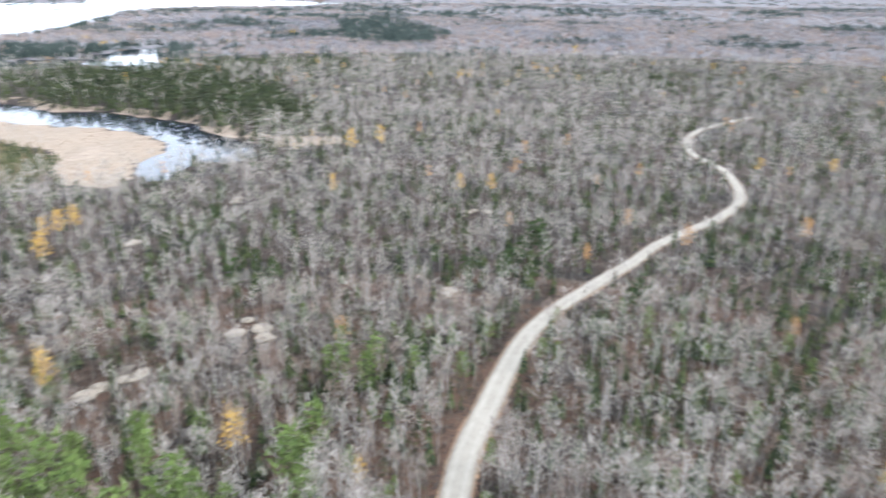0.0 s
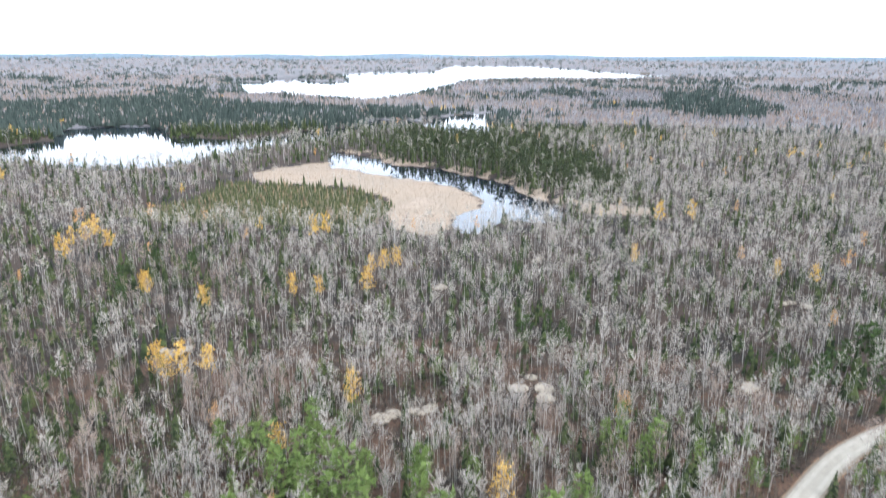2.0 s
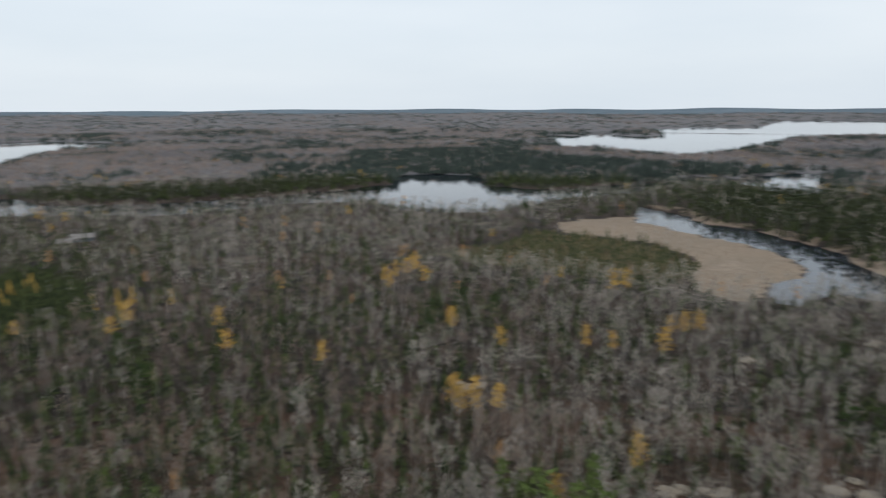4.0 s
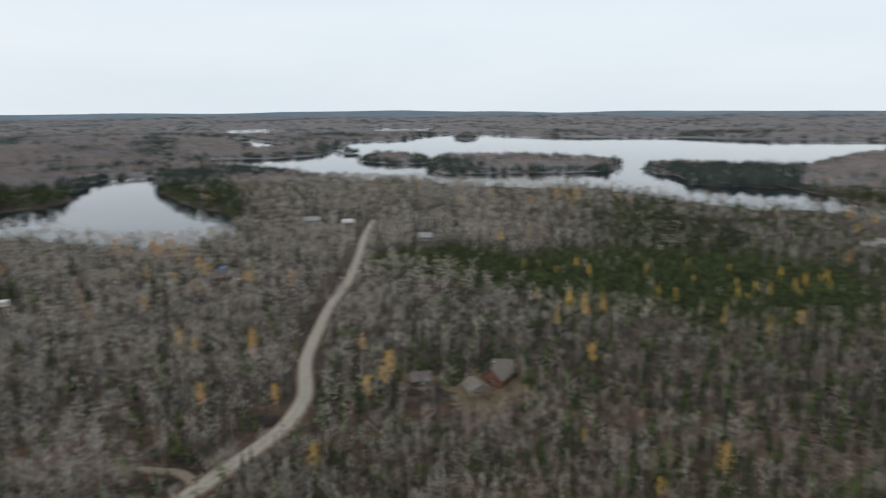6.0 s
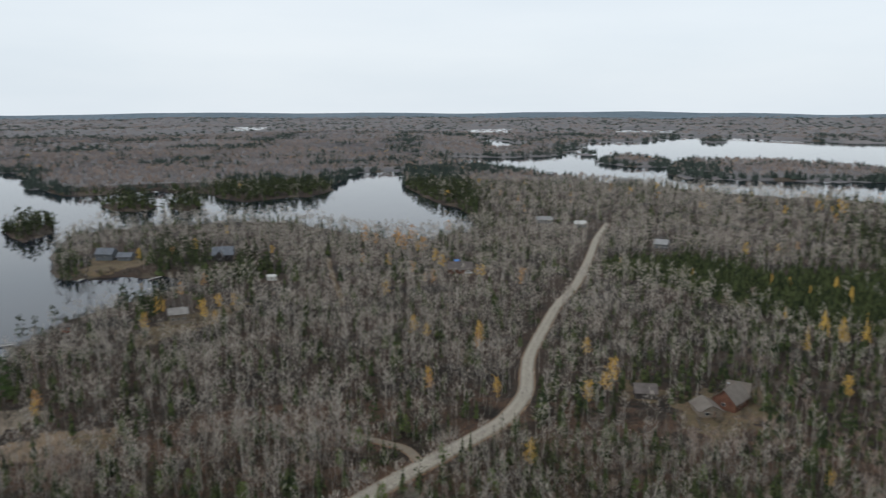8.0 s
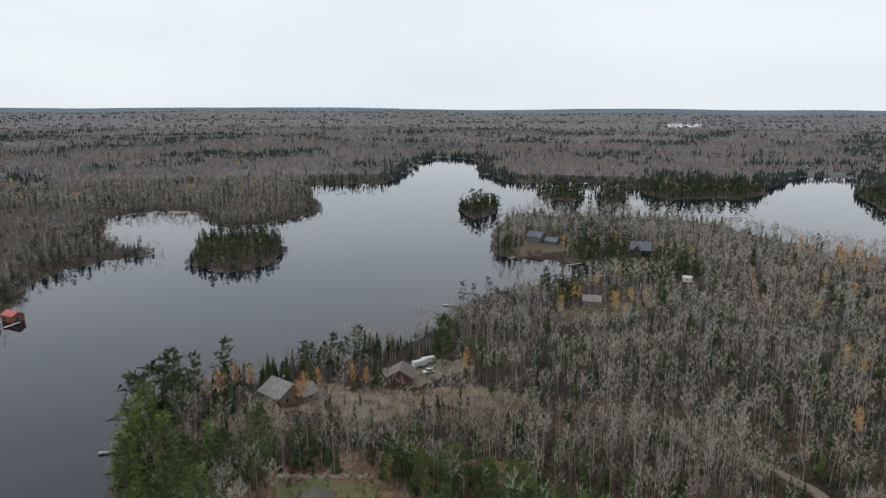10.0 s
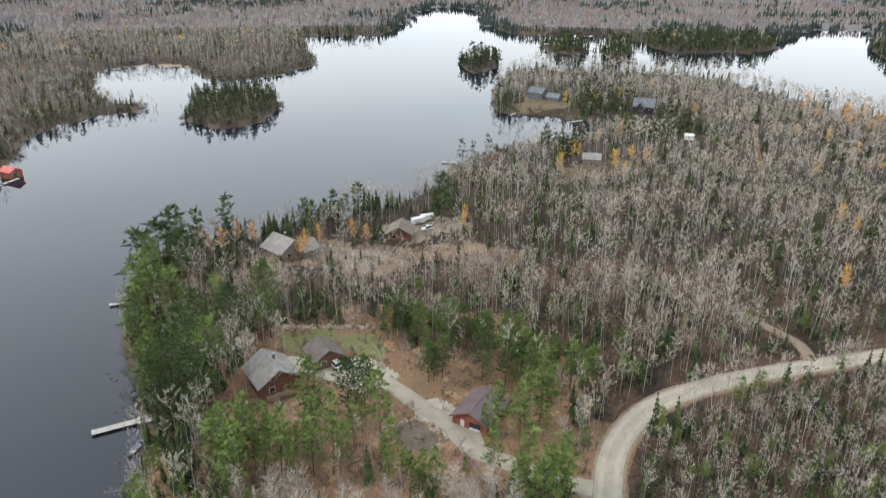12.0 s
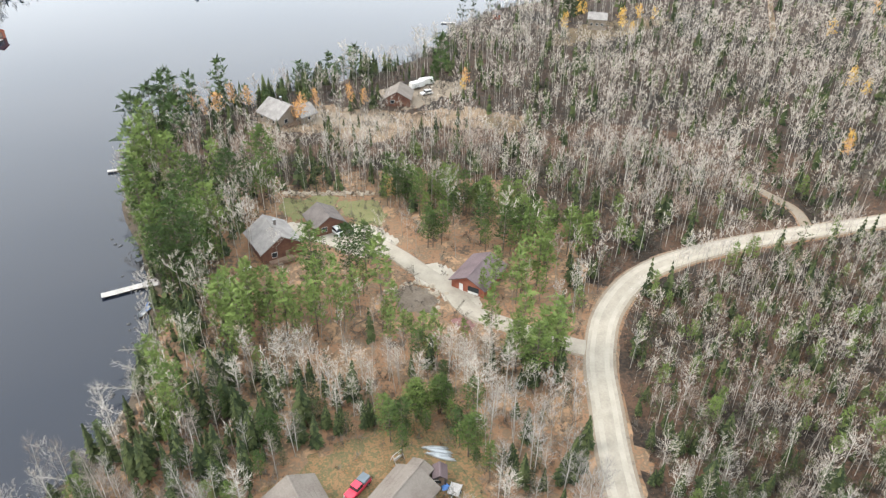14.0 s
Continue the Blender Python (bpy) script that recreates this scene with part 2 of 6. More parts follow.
ISLE_D = [(-379, -667), (-387, -637), (-420, -653), (-444, -696), (-411, -709)]
LAKE_B = [(-1050, -824), (-953, -639), (-919, -551), (-902, -439), (-886, -326), (-876, -234), (-898, -136), (-863, -75), (-804, -18),
    (-763, 44), (-756, 80), (-919, 110), (-975, 125), (-973, 56), (-971, 2), (-1086, -24), (-1186, -83), (-1281, -80), (-1294, -29),
    (-1259, 160), (-1424, 224), (-1559, 281), (-1815, 395), (-1890, 526), (-1970, 680), (-2133, 560), (-2366, 478), (-2380, 207), (-2491, -174),
    (-2409, -362), (-2616, -862), (-2485, -923), (-2082, -879), (-1957, -993), (-1648, -873), (-1359, -762), (-1247, -821), (-1196, -936)]
ISLE_E = [(-1213, -598), (-1179, -531), (-1203, -465), (-1345, -514), (-1421, -639), (-1330, -644)]
ISLE_F = [(-1078, -413), (-1034, -370), (-1081, -252), (-1142, -135), (-1208, -119), (-1348, -138), (-1438, -334), (-1375, -468), (-1277, -483)]
ISLE_G = [(-2180, -733), (-2181, -671), (-2379, -727), (-2380, -798)]
ISLE_H = [(-1411, -745), (-1415, -709), (-1505, -755), (-1485, -782)]
CHAN_B = [(-820, 77), (-953, 123), (-828, 165), (-766, 243), (-741, 327), (-738, 399), (-733, 460), (-750, 549), (-821, 616), (-837, 654),
    (-761, 708), (-717, 688), (-587, 582), (-545, 600), (-497, 501), (-507, 445), (-556, 418), (-618, 423), (-664, 358), (-664, 286),
    (-678, 214), (-748, 148), (-775, 83)]
POND_C = [(-670, 491), (-750, 553), (-812, 644), (-743, 685), (-666, 617), (-566, 655), (-537, 772), (-514, 844), (-489, 810), (-484, 695),
    (-499, 602), (-490, 532), (-482, 486), (-496, 442), (-535, 423), (-578, 426)]
LAKE_D = [(-1507, 1692), (-1310, 1541), (-1040, 1233), (-998, 1300), (-808, 1238), (-733, 1224), (-732, 1445), (-905, 2084), (-811, 2387),
    (-478, 2478), (-361, 2948), (-734, 3154), (-1211, 3558), (-1522, 3394), (-1346, 2794), (-1599, 2540), (-1684, 2149), (-1453, 1811), (-1610, 1863)]
ISLE_I = [(-1462, 2001), (-1316, 1937), (-1296, 2047), (-1505, 2357), (-1635, 2275)]
POND_E = [(-493, 818), (-558, 928), (-495, 941), (-470, 1027), (-431, 1106), (-391, 1025), (-330, 848), (-351, 783), (-406, 879), (-461, 842)]
RIVER_F = [(-409, 605), (-364, 606), (-315, 564), (-276, 565), (-230, 546), (-187, 524), (-157, 484), (-121, 452), (-111, 421), (-121, 401),
    (-144, 406), (-146, 383), (-147, 367), (-160, 365), (-177, 400), (-169, 429), (-186, 464), (-222, 494), (-256, 504), (-287, 512),
    (-318, 519), (-351, 526)]
POND_G = [(-2034, -1505), (-2029, -1431), (-1751, -1083), (-1522, -1006), (-1541, -1068), (-1767, -1233)]
POND_H = [(-2535, -1891), (-2732, -1777), (-2534, -1659), (-2362, -1751)]
POND_I = [(-1961, -2784), (-2096, -2716), (-1974, -2566), (-1830, -2588)]
POND_J = [(-2928, -1383), (-3021, -1129), (-2853, -1073), (-2732, -1277)]
POND_G, POND_H, POND_I, POND_J = ([(x * k, y * k) for x, y in q for k in ((0.965 if (x * x + y * y) < sum(a * a + b * b for a, b in q) / len(q) else 1.0),)] for q in (POND_G, POND_H, POND_I, POND_J))
REEDS_MARSH = [(-398, 470), (-397, 499), (-377, 548), (-319, 521), (-257, 506), (-223, 496), (-176, 451), (-167, 424), (-178, 404), (-161, 362),
    (-170, 348), (-191, 350), (-223, 390), (-238, 425), (-287, 452), (-367, 439)]
BOG = [(-363, 362), (-382, 425), (-361, 432), (-282, 445), (-232, 415), (-215, 376), (-213, 345), (-258, 331), (-324, 307), (-370, 307)]
SPRUCE_STAND = [(-398, -197), (-428, -178), (-455, -154), (-441, -103), (-472, -65), (-476, 17), (-446, 88), (-400, 92), (-352, 83), (-330, 31), (-332, -10), (-340, -53), (-362, -105), (-382, -150)]
COVE_REEDS = [(18, -701), (61, -720), (95, -678), (87, -592), (66, -541), (61, -592), (23, -582)]
LAKES = {"lake_near": SHORE_NEAR + SHORE_BAY + SHORE_WEST, "lake_great": LAKE_B, "channel": CHAN_B, "lake_far": LAKE_D,      "pond_bend": POND_C, "pond_inlet": POND_E, "river": RIVER_F, "pond_g": POND_G, "pond_h": POND_H, "pond_i": POND_I, "pond_j": POND_J}
ISLES = [ISLE_A, ISLE_B, ISLE_C, ISLE_D, ISLE_E, ISLE_F, ISLE_G, ISLE_H, ISLE_I]
ROAD_NORTH = [(2, 108), (3, 116), (6, 131), (11, 146), (17, 164), (25, 184), (36, 202), (50, 219), (60, 231), (73, 246), (85, 262), (101, 278),
    (123, 298), (141, 321), (150, 344), (156, 377), (155, 396), (152, 421), (160, 456), (182, 493), (235, 537)]
ROAD_SOUTH = [(-51, -56), (-52, -61), (-55, -70), (-59, -80), (-63, -90), (-67, -97), (-73, -105), (-83, -113), (-95, -118), (-112, -120),
    (-129, -120), (-162, -118), (-180, -118), (-202, -124), (-221, -135), (-238, -144), (-273, -158), (-308, -171), (-340, -180), (-373, -192),
    (-425, -213), (-496, -243), (-564, -267)]
DRIVE = [(-65, -95), (-58, -100), (-50, -108), (-44, -115), (-42, -124), (-38, -132), (-35, -139), (-31, -146), (-27, -151), (-22, -154)]
SPUR = [(-140, -119), (-144.5, -129), (-143, -139), (-141, -149)]
WOOD_TRACK = [(-238, -254), (-256, -277), (-276, -303), (-300, -332), (-314, -348)]
CLEARING = [(9, -149), (2, -157), (-11, -179), (-35, -172), (-42, -159), (-67, -148), (-78, -136), (-68, -114), (-55, -101), (-42, -102),
    (-23, -101), (-8, -107), (1, -119), (8, -133)]
YARD = [(5, -79), (-5, -86), (-13, -87), (-24, -94), (-33, -79), (-32, -67), (-27, -60), (7, -71)]
# dark stands of fir and pine
FIRS = {
    "far_bank": [(-850, 150), (-772, 240), (-744, 330), (-741, 400), (-736, 460), (-753, 545), (-800, 565), (-788, 460), (-793, 400), (-798, 330), (-820, 250), (-885, 168)],
    "cove": [(-265, -473), (-267, -437), (-243, -383), (-224, -360), (-216, -371), (-221, -400)],
    "cove_wood": [(-251, -399), (-280, -361), (-241, -307), (-224, -319), (-222, -353)],
    "river": [(-392, 703), (-312, 790), (-162, 673), (-98, 530), (-94, 480), (-164, 498), (-229, 544), (-306, 557)],
    "pond": [(-1231, 808), (-1115, 1017), (-831, 984), (-599, 1003), (-402, 1015), (-365, 923), (-516, 848), (-523, 752), (-652, 605), (-813, 637), (-767, 508)],
    "north": [(-222, 1564), (-103, 1726), (7, 1252), (-60, 1092), (-147, 1174)],
    "east_bank": [(-935, 450), (-986, 632), (-935, 851), (-715, 654), (-691, 513), (-738, 370)],
    "headland": [(-753, -676), (-844, -739), (-935, -743), (-992, -558), (-957, -538), (-829, -617), (-494, -349), (-508, -384), (-597, -507)],
    "north_shore": [(-453, -698), (-545, -825), (-624, -808), (-637, -702), (-548, -614), (-458, -643)],
    "lodge": [(-231, -418), (-260, -445), (-265, -417), (-240, -381), (-243, -330), (-256, -312), (-234, -299), (-221, -347), (-213, -380)],
    "spit": [(19, -540), (19, -608), (-38, -605), (-89, -650), (-86, -627), (-41, -587), (-6, -538)],
    "west": [(106, -441), (126, -567), (92, -602), (51, -540), (35, -491), (75, -458)],
    "inlet": [(-157, -317), (-165, -330), (-179, -335), (-173, -311), (-161, -297)],
    "narrows": [(-1219, -76), (-1164, 148), (-965, 116), (-962, 2), (-1100, -24)],
    "middle": [(-607, -84), (-684, -63), (-694, -22), (-604, -1), (-525, 58), (-487, 30), (-484, -54)],
    "hollow": [(-209, 160), (-248, 197), (-264, 230), (-247, 248), (-217, 220), (-217, 188)],
    "knoll": [(-75, 218), (-77, 241), (-58, 237), (-52, 218), (-64, 207)],
    "slope": [(-32, 157), (-33, 172), (-11, 167), (-5, 149), (-17, 145)],
    "roadside": [(5, 221), (24, 248), (41, 247), (40, 221), (7, 210)],
    "house_shore": [(10, -238), (-20, -246), (-60, -266), (-62, -279), (-30, -268), (10, -257)],
    "lone": [(-256, 65), (-276, 75), (-271, 83), (-240, 75), (-235, 63)]}

FIR_SHARE = {"west": 0.3, "spit": 0.5, "far_bank": 0.85, "cove": 0.85, "cove_wood": 0.55, "isle": 0.9, "hollow": 0.35, "knoll": 0.4, "slope": 0.45, "roadside": 0.5, "lone": 0.7, "middle": 0.5, "lodge": 0.65, "river": 0.7, "east_bank": 0.65, "pond": 0.7, "north": 0.7}
LITTER = [(40, -75), (32, -112), (28, -150), (30, -180), (-10, -190), (-46, -184), (-75, -165), (-82, -135), (-70, -105), (-62, -85), (-56, -60), (0, -58)]
LAKES["lake_near"] = LAKES["lake_near"] + [(150, -170), (190, -90), (170, -30), (110, -20), (80, -50), (58, -80), (48, -87)]
ROAD = ROAD_NORTH[::-1] + [(-4, 72), (-24, 14), (-42, -28)] + ROAD_SOUTH

PINES_DRIVE = [(-16, -137), (-25, -134), (-26, -124), (-26, -114), (-15, -119), (-13, -133), (5, -127), (9, -119), (2, -125), (-3, -125),
    (-4, -118), (4, -115), (-30, -106), (-32, -103), (-51, -117), (-55, -114), (-49, -107), (-44, -103), (-51, -101), (-52, -95), (-56, -97),
    (-55, -92), (-47, -94), (-49, -89), (-58, -119), (-62, -118), (-66, -120), (-21, -131), (-25, -108)]
PINES_YOUNG = [(-43 - 42 * k / 13 - 1.5 * (k % 2), -176 + 43 * k / 13 + 3 * (k % 3)) for k in range(14)]
PINES_FRONT = [(7, -119), (2, -122), (-1, -117), (5, -114), (-6, -115), (-10, -121), (9, -124), (-5, -121), (2, -128), (-11, -116), (3, -118), (-13, -124)]
PINES_YARD = [(-56, -154), (-61, -151), (-50, -159), (-44, -162), (-40, -162), (-64, -145), (-66, -140), (-69, -136), (-44, -144), (-47, -142),
    (-55, -139), (-60, -135), (-75, -129), (-79, -128), (-39, -167), (-45, -157), (-52, -152), (-67, -149), (-64, -131), (-68, -128)]
PINES_SHORE = [(10, -263), (1, -244), (18, -243), (22, -224), (26, -208), (12, -232), (18, -222), (25, -192), (18, -190), (11, -169), (25, -171),
    (27, -165), (20, -157), (22, -150), (15, -155), (12, -149), (17, -145), (12, -139), (18, -141), (8, -158), (26, -179), (6, -179), (-7, -175),
    (2, -171), (15, -208), (22, -202), (27, -189), (-5, -260), (-78, -244), (21, -113), (20, -106), (18, -95), (17, -99)]
PINES_GROVE = [(-23, -86), (-25, -84), (-27, -81), (-22, -81), (-19, -88), (-29, -77), (-27, -87), (-30, -74), (-26, -89), (-29, -84), (-21, -83),
    (-25, -78), (-21, -252), (-26, -256), (-35, -259), (-41, -262)]
PINES_CLUMP = [(-109, 114), (-97, 113), (-93, 126), (-88, 114), (-82, 117), (-87, 104), (-74, 111), (-78, 104), (-63, 123), (-59, 115), (-71, 95),
    (-67, 101), (-59, 98), (-52, 102), (-43, 102), (-54, 95), (-48, 104), (-27, 126), (-30, 114), (-26, 114), (-74, 84), (-85, 88), (-62, 92), (-38, 101)]
SPRUCES_NEAR = [(15, -132), (13, -125), (15, -120), (7, -83), (12, -82), (3, -93), (-2, -88), (-4, -93), (6, -89), (14, -96), (9, -99), (-48, -68),
    (-37, -68), (-45, -69), (-21, -111), (16, -89), (19, -86), (33, -88), (31, -84), (2, -88), (13, -103), (7, -94), (-13, -95), (1, -101),
    (11, -88), (14, -86), (22, -92), (21, -97)]
SPRUCES_ROAD = [(-98, -63), (-103, -94), (-84, -106), (-106, -79), (-94, -97), (-104, -84), (-85, -101), (-112, -77), (-92, -72), (-92, -58),
    (-95, -70), (-94, -89), (-84, -90), (-108, -66), (-124, -85)]
GOLD_NORTH = [(-157, 139), (-144, 146), (-150, 141), (-154, 256), (-150, 260), (-140, 230), (-164, 216), (-156, 219), (-205, 298), (-210, 292),
    (-146, 266), (-50, 317), (-52, 397), (-36, 408), (-293, 211), (-303, 225), (-308, 239), (-43, 122), (-94, 146), (-187, 191), (-220, 192), (8, 321), (23, 321)]
GOLD_SOUTH = [(-330, -270), (-318, -254), (-319, -225), (-219, -190), (-220, -184), (-190, -289), (-168, -303), (-175, -280), (-174, -269), (-261, -423), (-224, -426), (-341, -278), (-324, -261), (-227, -163), (-305, -286), (-254, -240), (-355, -305),
    (-321, -229), (-82, -232), (-242, -120), (-223, -101), (-202, -100), (-213, -98), (-179, -150), (-186, -125), (-196, -287),
    (-164, -303), (-149, -284), (-256, -32), (-153, -93)]
RUST_SOUTH = [(-348, -310), (-349, -297), (-222, -159), (-177, -148), (-314, -197), (-2, -241), (3, -236), (-7, -237), (-345, -345), (-367, -333), (-352, -320), (-349, -338), (-372, -325)]
TAMARACK = [(-408, -86), (-339, -55), (-332, -46), (-411, -64), (-395, -54), (-407, -24), (-359, -15), (-429, -1), (-391, 3), (-427, 21), (-394, 24),
    (-392, 33), (-388, 39), (-419, 48), (-395, 52), (-409, 59), (-410, 66), (-399, 69), (-335, 16), (-326, 35), (-381, 53), (-361, -5), (-361, 86),
    (-365, 99), (-364, 104), (-354, 120), (-363, 28), (-364, 22), (-422, 71)]
TAMARACK_SOUTH = [(-411, -95), (-392, -72), (-417, -63), (-392, -54), (-334, -53), (-331, -45), (-336, -38), (-309, -55)]
GOLD_EAST = [(-673, -221), (-737, -323), (-733, -527), (-184, 12), (-153, 137), (-503, 325), (-289, 211), (-308, 234), (-311, 246), (-287, 233), (-253, 105), (-283, 115), (-311, 86), (-218, 192),
    (-681, -228), (-716, -71)]
BIRCHES_NEAR = [(9, -109), (3, -109), (-2, -106), (-6, -106), (-9, -98), (-13, -96), (-17, -99), (-22, -96), (-25, -98), (-33, -97), (-40, -97), (-42, -95),
    (-39, -89), (-44, -92), (-37, -93), (-8, -102), (-10, -92), (-14, -91), (1, -100), (7, -103), (4, -161), (4, -156), (0, -152), (1, -150), (10, -153), (14, -131), (12, -135)]
PINES_POINT = [(-115, -323), (-132, -331), (-120, -322)]
GOLD_YARDS = [(-21, -221), (-25, -224), (-42, -231), (-46, -228), (7, -235), (10, -238), (-38, -163), (-86, -238), (-30, -230)]
OUTCROPS = [(-80, 163), (-53, 186), (3, 216), (-89, 154), (-177, 162), (-96, 317), (17, 304), (-122, 261), (-60, 190)]
HOUSES_AT = [(-5.5, -152), (-19.2, -158.5), (-50, -125), (-15.7, -69.8), (-1, -72), (-17.7, -230), (-60, -236), (-236, -64), (-225, -69), (-226, -90),
    (-220, -461), (-226, -450), (-269, -403), (-171, -296), (-334, -253), (-493, -190), (-535, -313), (-537, -279), (-251, -328), (-570, 132), (-133, -325),
    (-22, -153), (-74, -246), (-68, -246)]


def wave(x, y, size, seed):
    """Smooth waves of about the given size, between -1 and 1."""
    rng = np.random.default_rng(seed)
    v = np.zeros_like(x, dtype=float)
    for _ in range(6):
        a, ph, k = rng.uniform(0, 6.283), rng.uniform(0, 6.283), 6.283 / (size * rng.uniform(0.6, 1.6))
        v = v + np.sin((x * math.cos(a) + y * math.sin(a)) * k + ph)
    return v / 3.5


def edge_distance(x, y, points, closed=True):
    """Distance to a line of points, and whether inside it where it is closed."""
    pts = np.array(points, float)
    best, inside = np.full(x.shape, 1e9), np.zeros(x.shape, bool)
    for a, b in zip(pts, np.roll(pts, -1, 0)) if closed else zip(pts[:-1], pts[1:]):
        d = b - a
        u = np.clip(((x - a[0]) * d[0] + (y - a[1]) * d[1]) / (d @ d + 1e-9), 0, 1)
        best = np.minimum(best, np.hypot(x - a[0] - u * d[0], y - a[1] - u * d[1]))
        if closed and a[1] != b[1]:
            inside ^= ((a[1] > y) != (b[1] > y)) & (x < d[0] * (y - a[1]) / d[1] + a[0])
    return best, inside


def depth_in(x, y, points):
    """Metres inside (positive) or outside (negative) of an outline."""
    d, i = edge_distance(x, y, points)
    return np.where(i, d, -d)


def wobble(x, y):
    r = np.hypot(x, y)
    a = np.clip(r / 160, 0.6, 7)
    return x + a * wave(x, y, 14 + 0 * a, 3) + a * wave(x, y, 45, 5), y + a * wave(x, y, 16, 4) + a * wave(x, y, 50, 6)


def water_depth(x, y):
    """Metres out from the nearest shore, positive on the water."""
    x, y = wobble(x, y)
    w = np.full(x.shape, -1e9)
    for outline in LAKES.values():
        pts = np.array(outline)
        near = (x > pts[:, 0].min() - 400) & (x < pts[:, 0].max() + 400) & (y > pts[:, 1].min() - 400) & (y < pts[:, 1].max() + 400)
        if near.any():
            w[near] = np.maximum(w[near], depth_in(x[near], y[near], outline))
    w = np.maximum(w, -400)
    for outline in ISLES:
        pts = np.array(outline)
        near = (x > pts[:, 0].min() - 150) & (x < pts[:, 0].max() + 150) & (y > pts[:, 1].min() - 150) & (y < pts[:, 1].max() + 150)
        if near.any():
            w[near] = np.minimum(w[near], -depth_in(x[near], y[near], outline))
    return w


def rise(r):
    """Far ground is raised so that the skyline sits right in the camera's view."""
    return 59 * (np.clip(r - 2700, 0, None) / 2200) ** 1.2


def height(x, y, w=None):
    """The ground's height."""
    x, y = np.asarray(x, float), np.asarray(y, float)
    w = water_depth(x, y) if w is None else w
    r = np.hypot(x, y)
    marsh = np.maximum(depth_in(x, y, REEDS_MARSH), depth_in(x, y, BOG))
    marsh = np.maximum(marsh, depth_in(x, y, COVE_REEDS))
    hill = 3.0 + 0.9 * wave(x, y, 260, 11) + np.clip((r - 700) / 1500, 0, 1) * (5 + 7 * wave(x, y, 900, 12)) * np.clip(-w / 150, 0, 1)
    hill = hill + np.clip((r - 3000) / 1500, 0, 1) * 6 * wave(x, y, 1500, 13)
    top = np.where(marsh > 0, 0.35, 0.35 + (hill - 0.35) * np.clip(-marsh / 40, 0, 1))
    bank = np.clip(-w / 14, 0, 1)
    bank = bank * bank * (3 - 2 * bank)
    land = 0.25 + (top - 0.25) * bank
    return np.where(w > 0, -np.clip(w * 0.35, 0, 2.5), np.where(w > -1.5, 0.25 * -w / 1.5, land)) + rise(r)


def ground_at(x, y):
    return float(height(np.array([x]), np.array([y]))[0])


def mesh_from(name, verts, faces, mats, index=None, smooth=False):
    """A mesh from arrays of corners and of faces that all have the same count of corners."""
    me = bpy.data.meshes.new(name)
    verts, faces = np.asarray(verts, np.float32), np.asarray(faces, np.int32)
    me.vertices.add(len(verts))
    me.vertices.foreach_set("co", verts.ravel())
    k = faces.shape[1]
    me.loops.add(faces.size)
    me.loops.foreach_set("vertex_index", faces.ravel())
    me.polygons.add(len(faces))
    me.polygons.foreach_set("loop_start", np.arange(0, faces.size, k, dtype=np.int32))
    if index is not None:
        me.polygons.foreach_set("material_index", np.asarray(index, np.int32))
    me.polygons.foreach_set("use_smooth", np.full(len(faces), smooth))
    for m in mats:
        me.materials.append(m)
    me.update(calc_edges=True)
    return me


M_BANK = material("tan_bank_grass", [(0.035, 0.028, 0.02), (0.075, 0.056, 0.038), (0.05, 0.041, 0.03)], 0.08, 0.7, bump=0.6, dist=0.3)

# ---------- ground: one sheet to the skyline ----------
def polar(az, radii):
    a, r = np.meshgrid(np.radians(az), radii, indexing="ij")
    return -np.sin(a) * r, np.cos(a) * r


def grid_faces(n, m, wrap=False):
    i, j = np.meshgrid(np.arange(n if wrap else n - 1), np.arange(m - 1), indexing="ij")
    k = (i + 1) % n
    return np.stack([i * m + j, i * m + j + 1, k * m + j + 1, k * m + j], -1).reshape(-1, 4)


AZ = np.concatenate([np.arange(-54, 222, 0.75), np.arange(222, 306, 4)])
RADII = np.concatenate([[0.5], np.geomspace(30, 4930, 178)])
gx, gy = polar(AZ, RADII)
gw = water_depth(gx, gy)
gz = height(gx, gy, gw)
ground_faces = grid_faces(len(AZ), len(RADII), True)
shore = gw.ravel()[ground_faces].mean(1)
far_face = np.hypot(gx.ravel(), gy.ravel())[ground_faces].mean(1)
mid_x, mid_y = gx.ravel()[ground_faces].mean(1), gy.ravel()[ground_faces].mean(1)
litter = (depth_in(mid_x + 5 * wave(mid_x, mid_y, 12, 81), mid_y + 5 * wave(mid_x, mid_y, 14, 82), LITTER) > 0)
ground = new("ground", mesh_from("ground", np.stack([gx, gy, gz], -1).reshape(-1, 3), ground_faces, [M_GROUND, M_BANK, M_SHADEFLOOR, M_FARFLOOR, M_YARD, M_HAZEFIR], np.where((shore > -2.8) & (shore < 1), 1, np.where(litter, 4, np.where(far_face < 230, 0, np.where(far_face < 1000, 2, np.where(far_face < 4300, 3, 5))))), smooth=True))
tagged(ground, "brown leaf-littered forest floor with low banks", "ground", kind="structure")

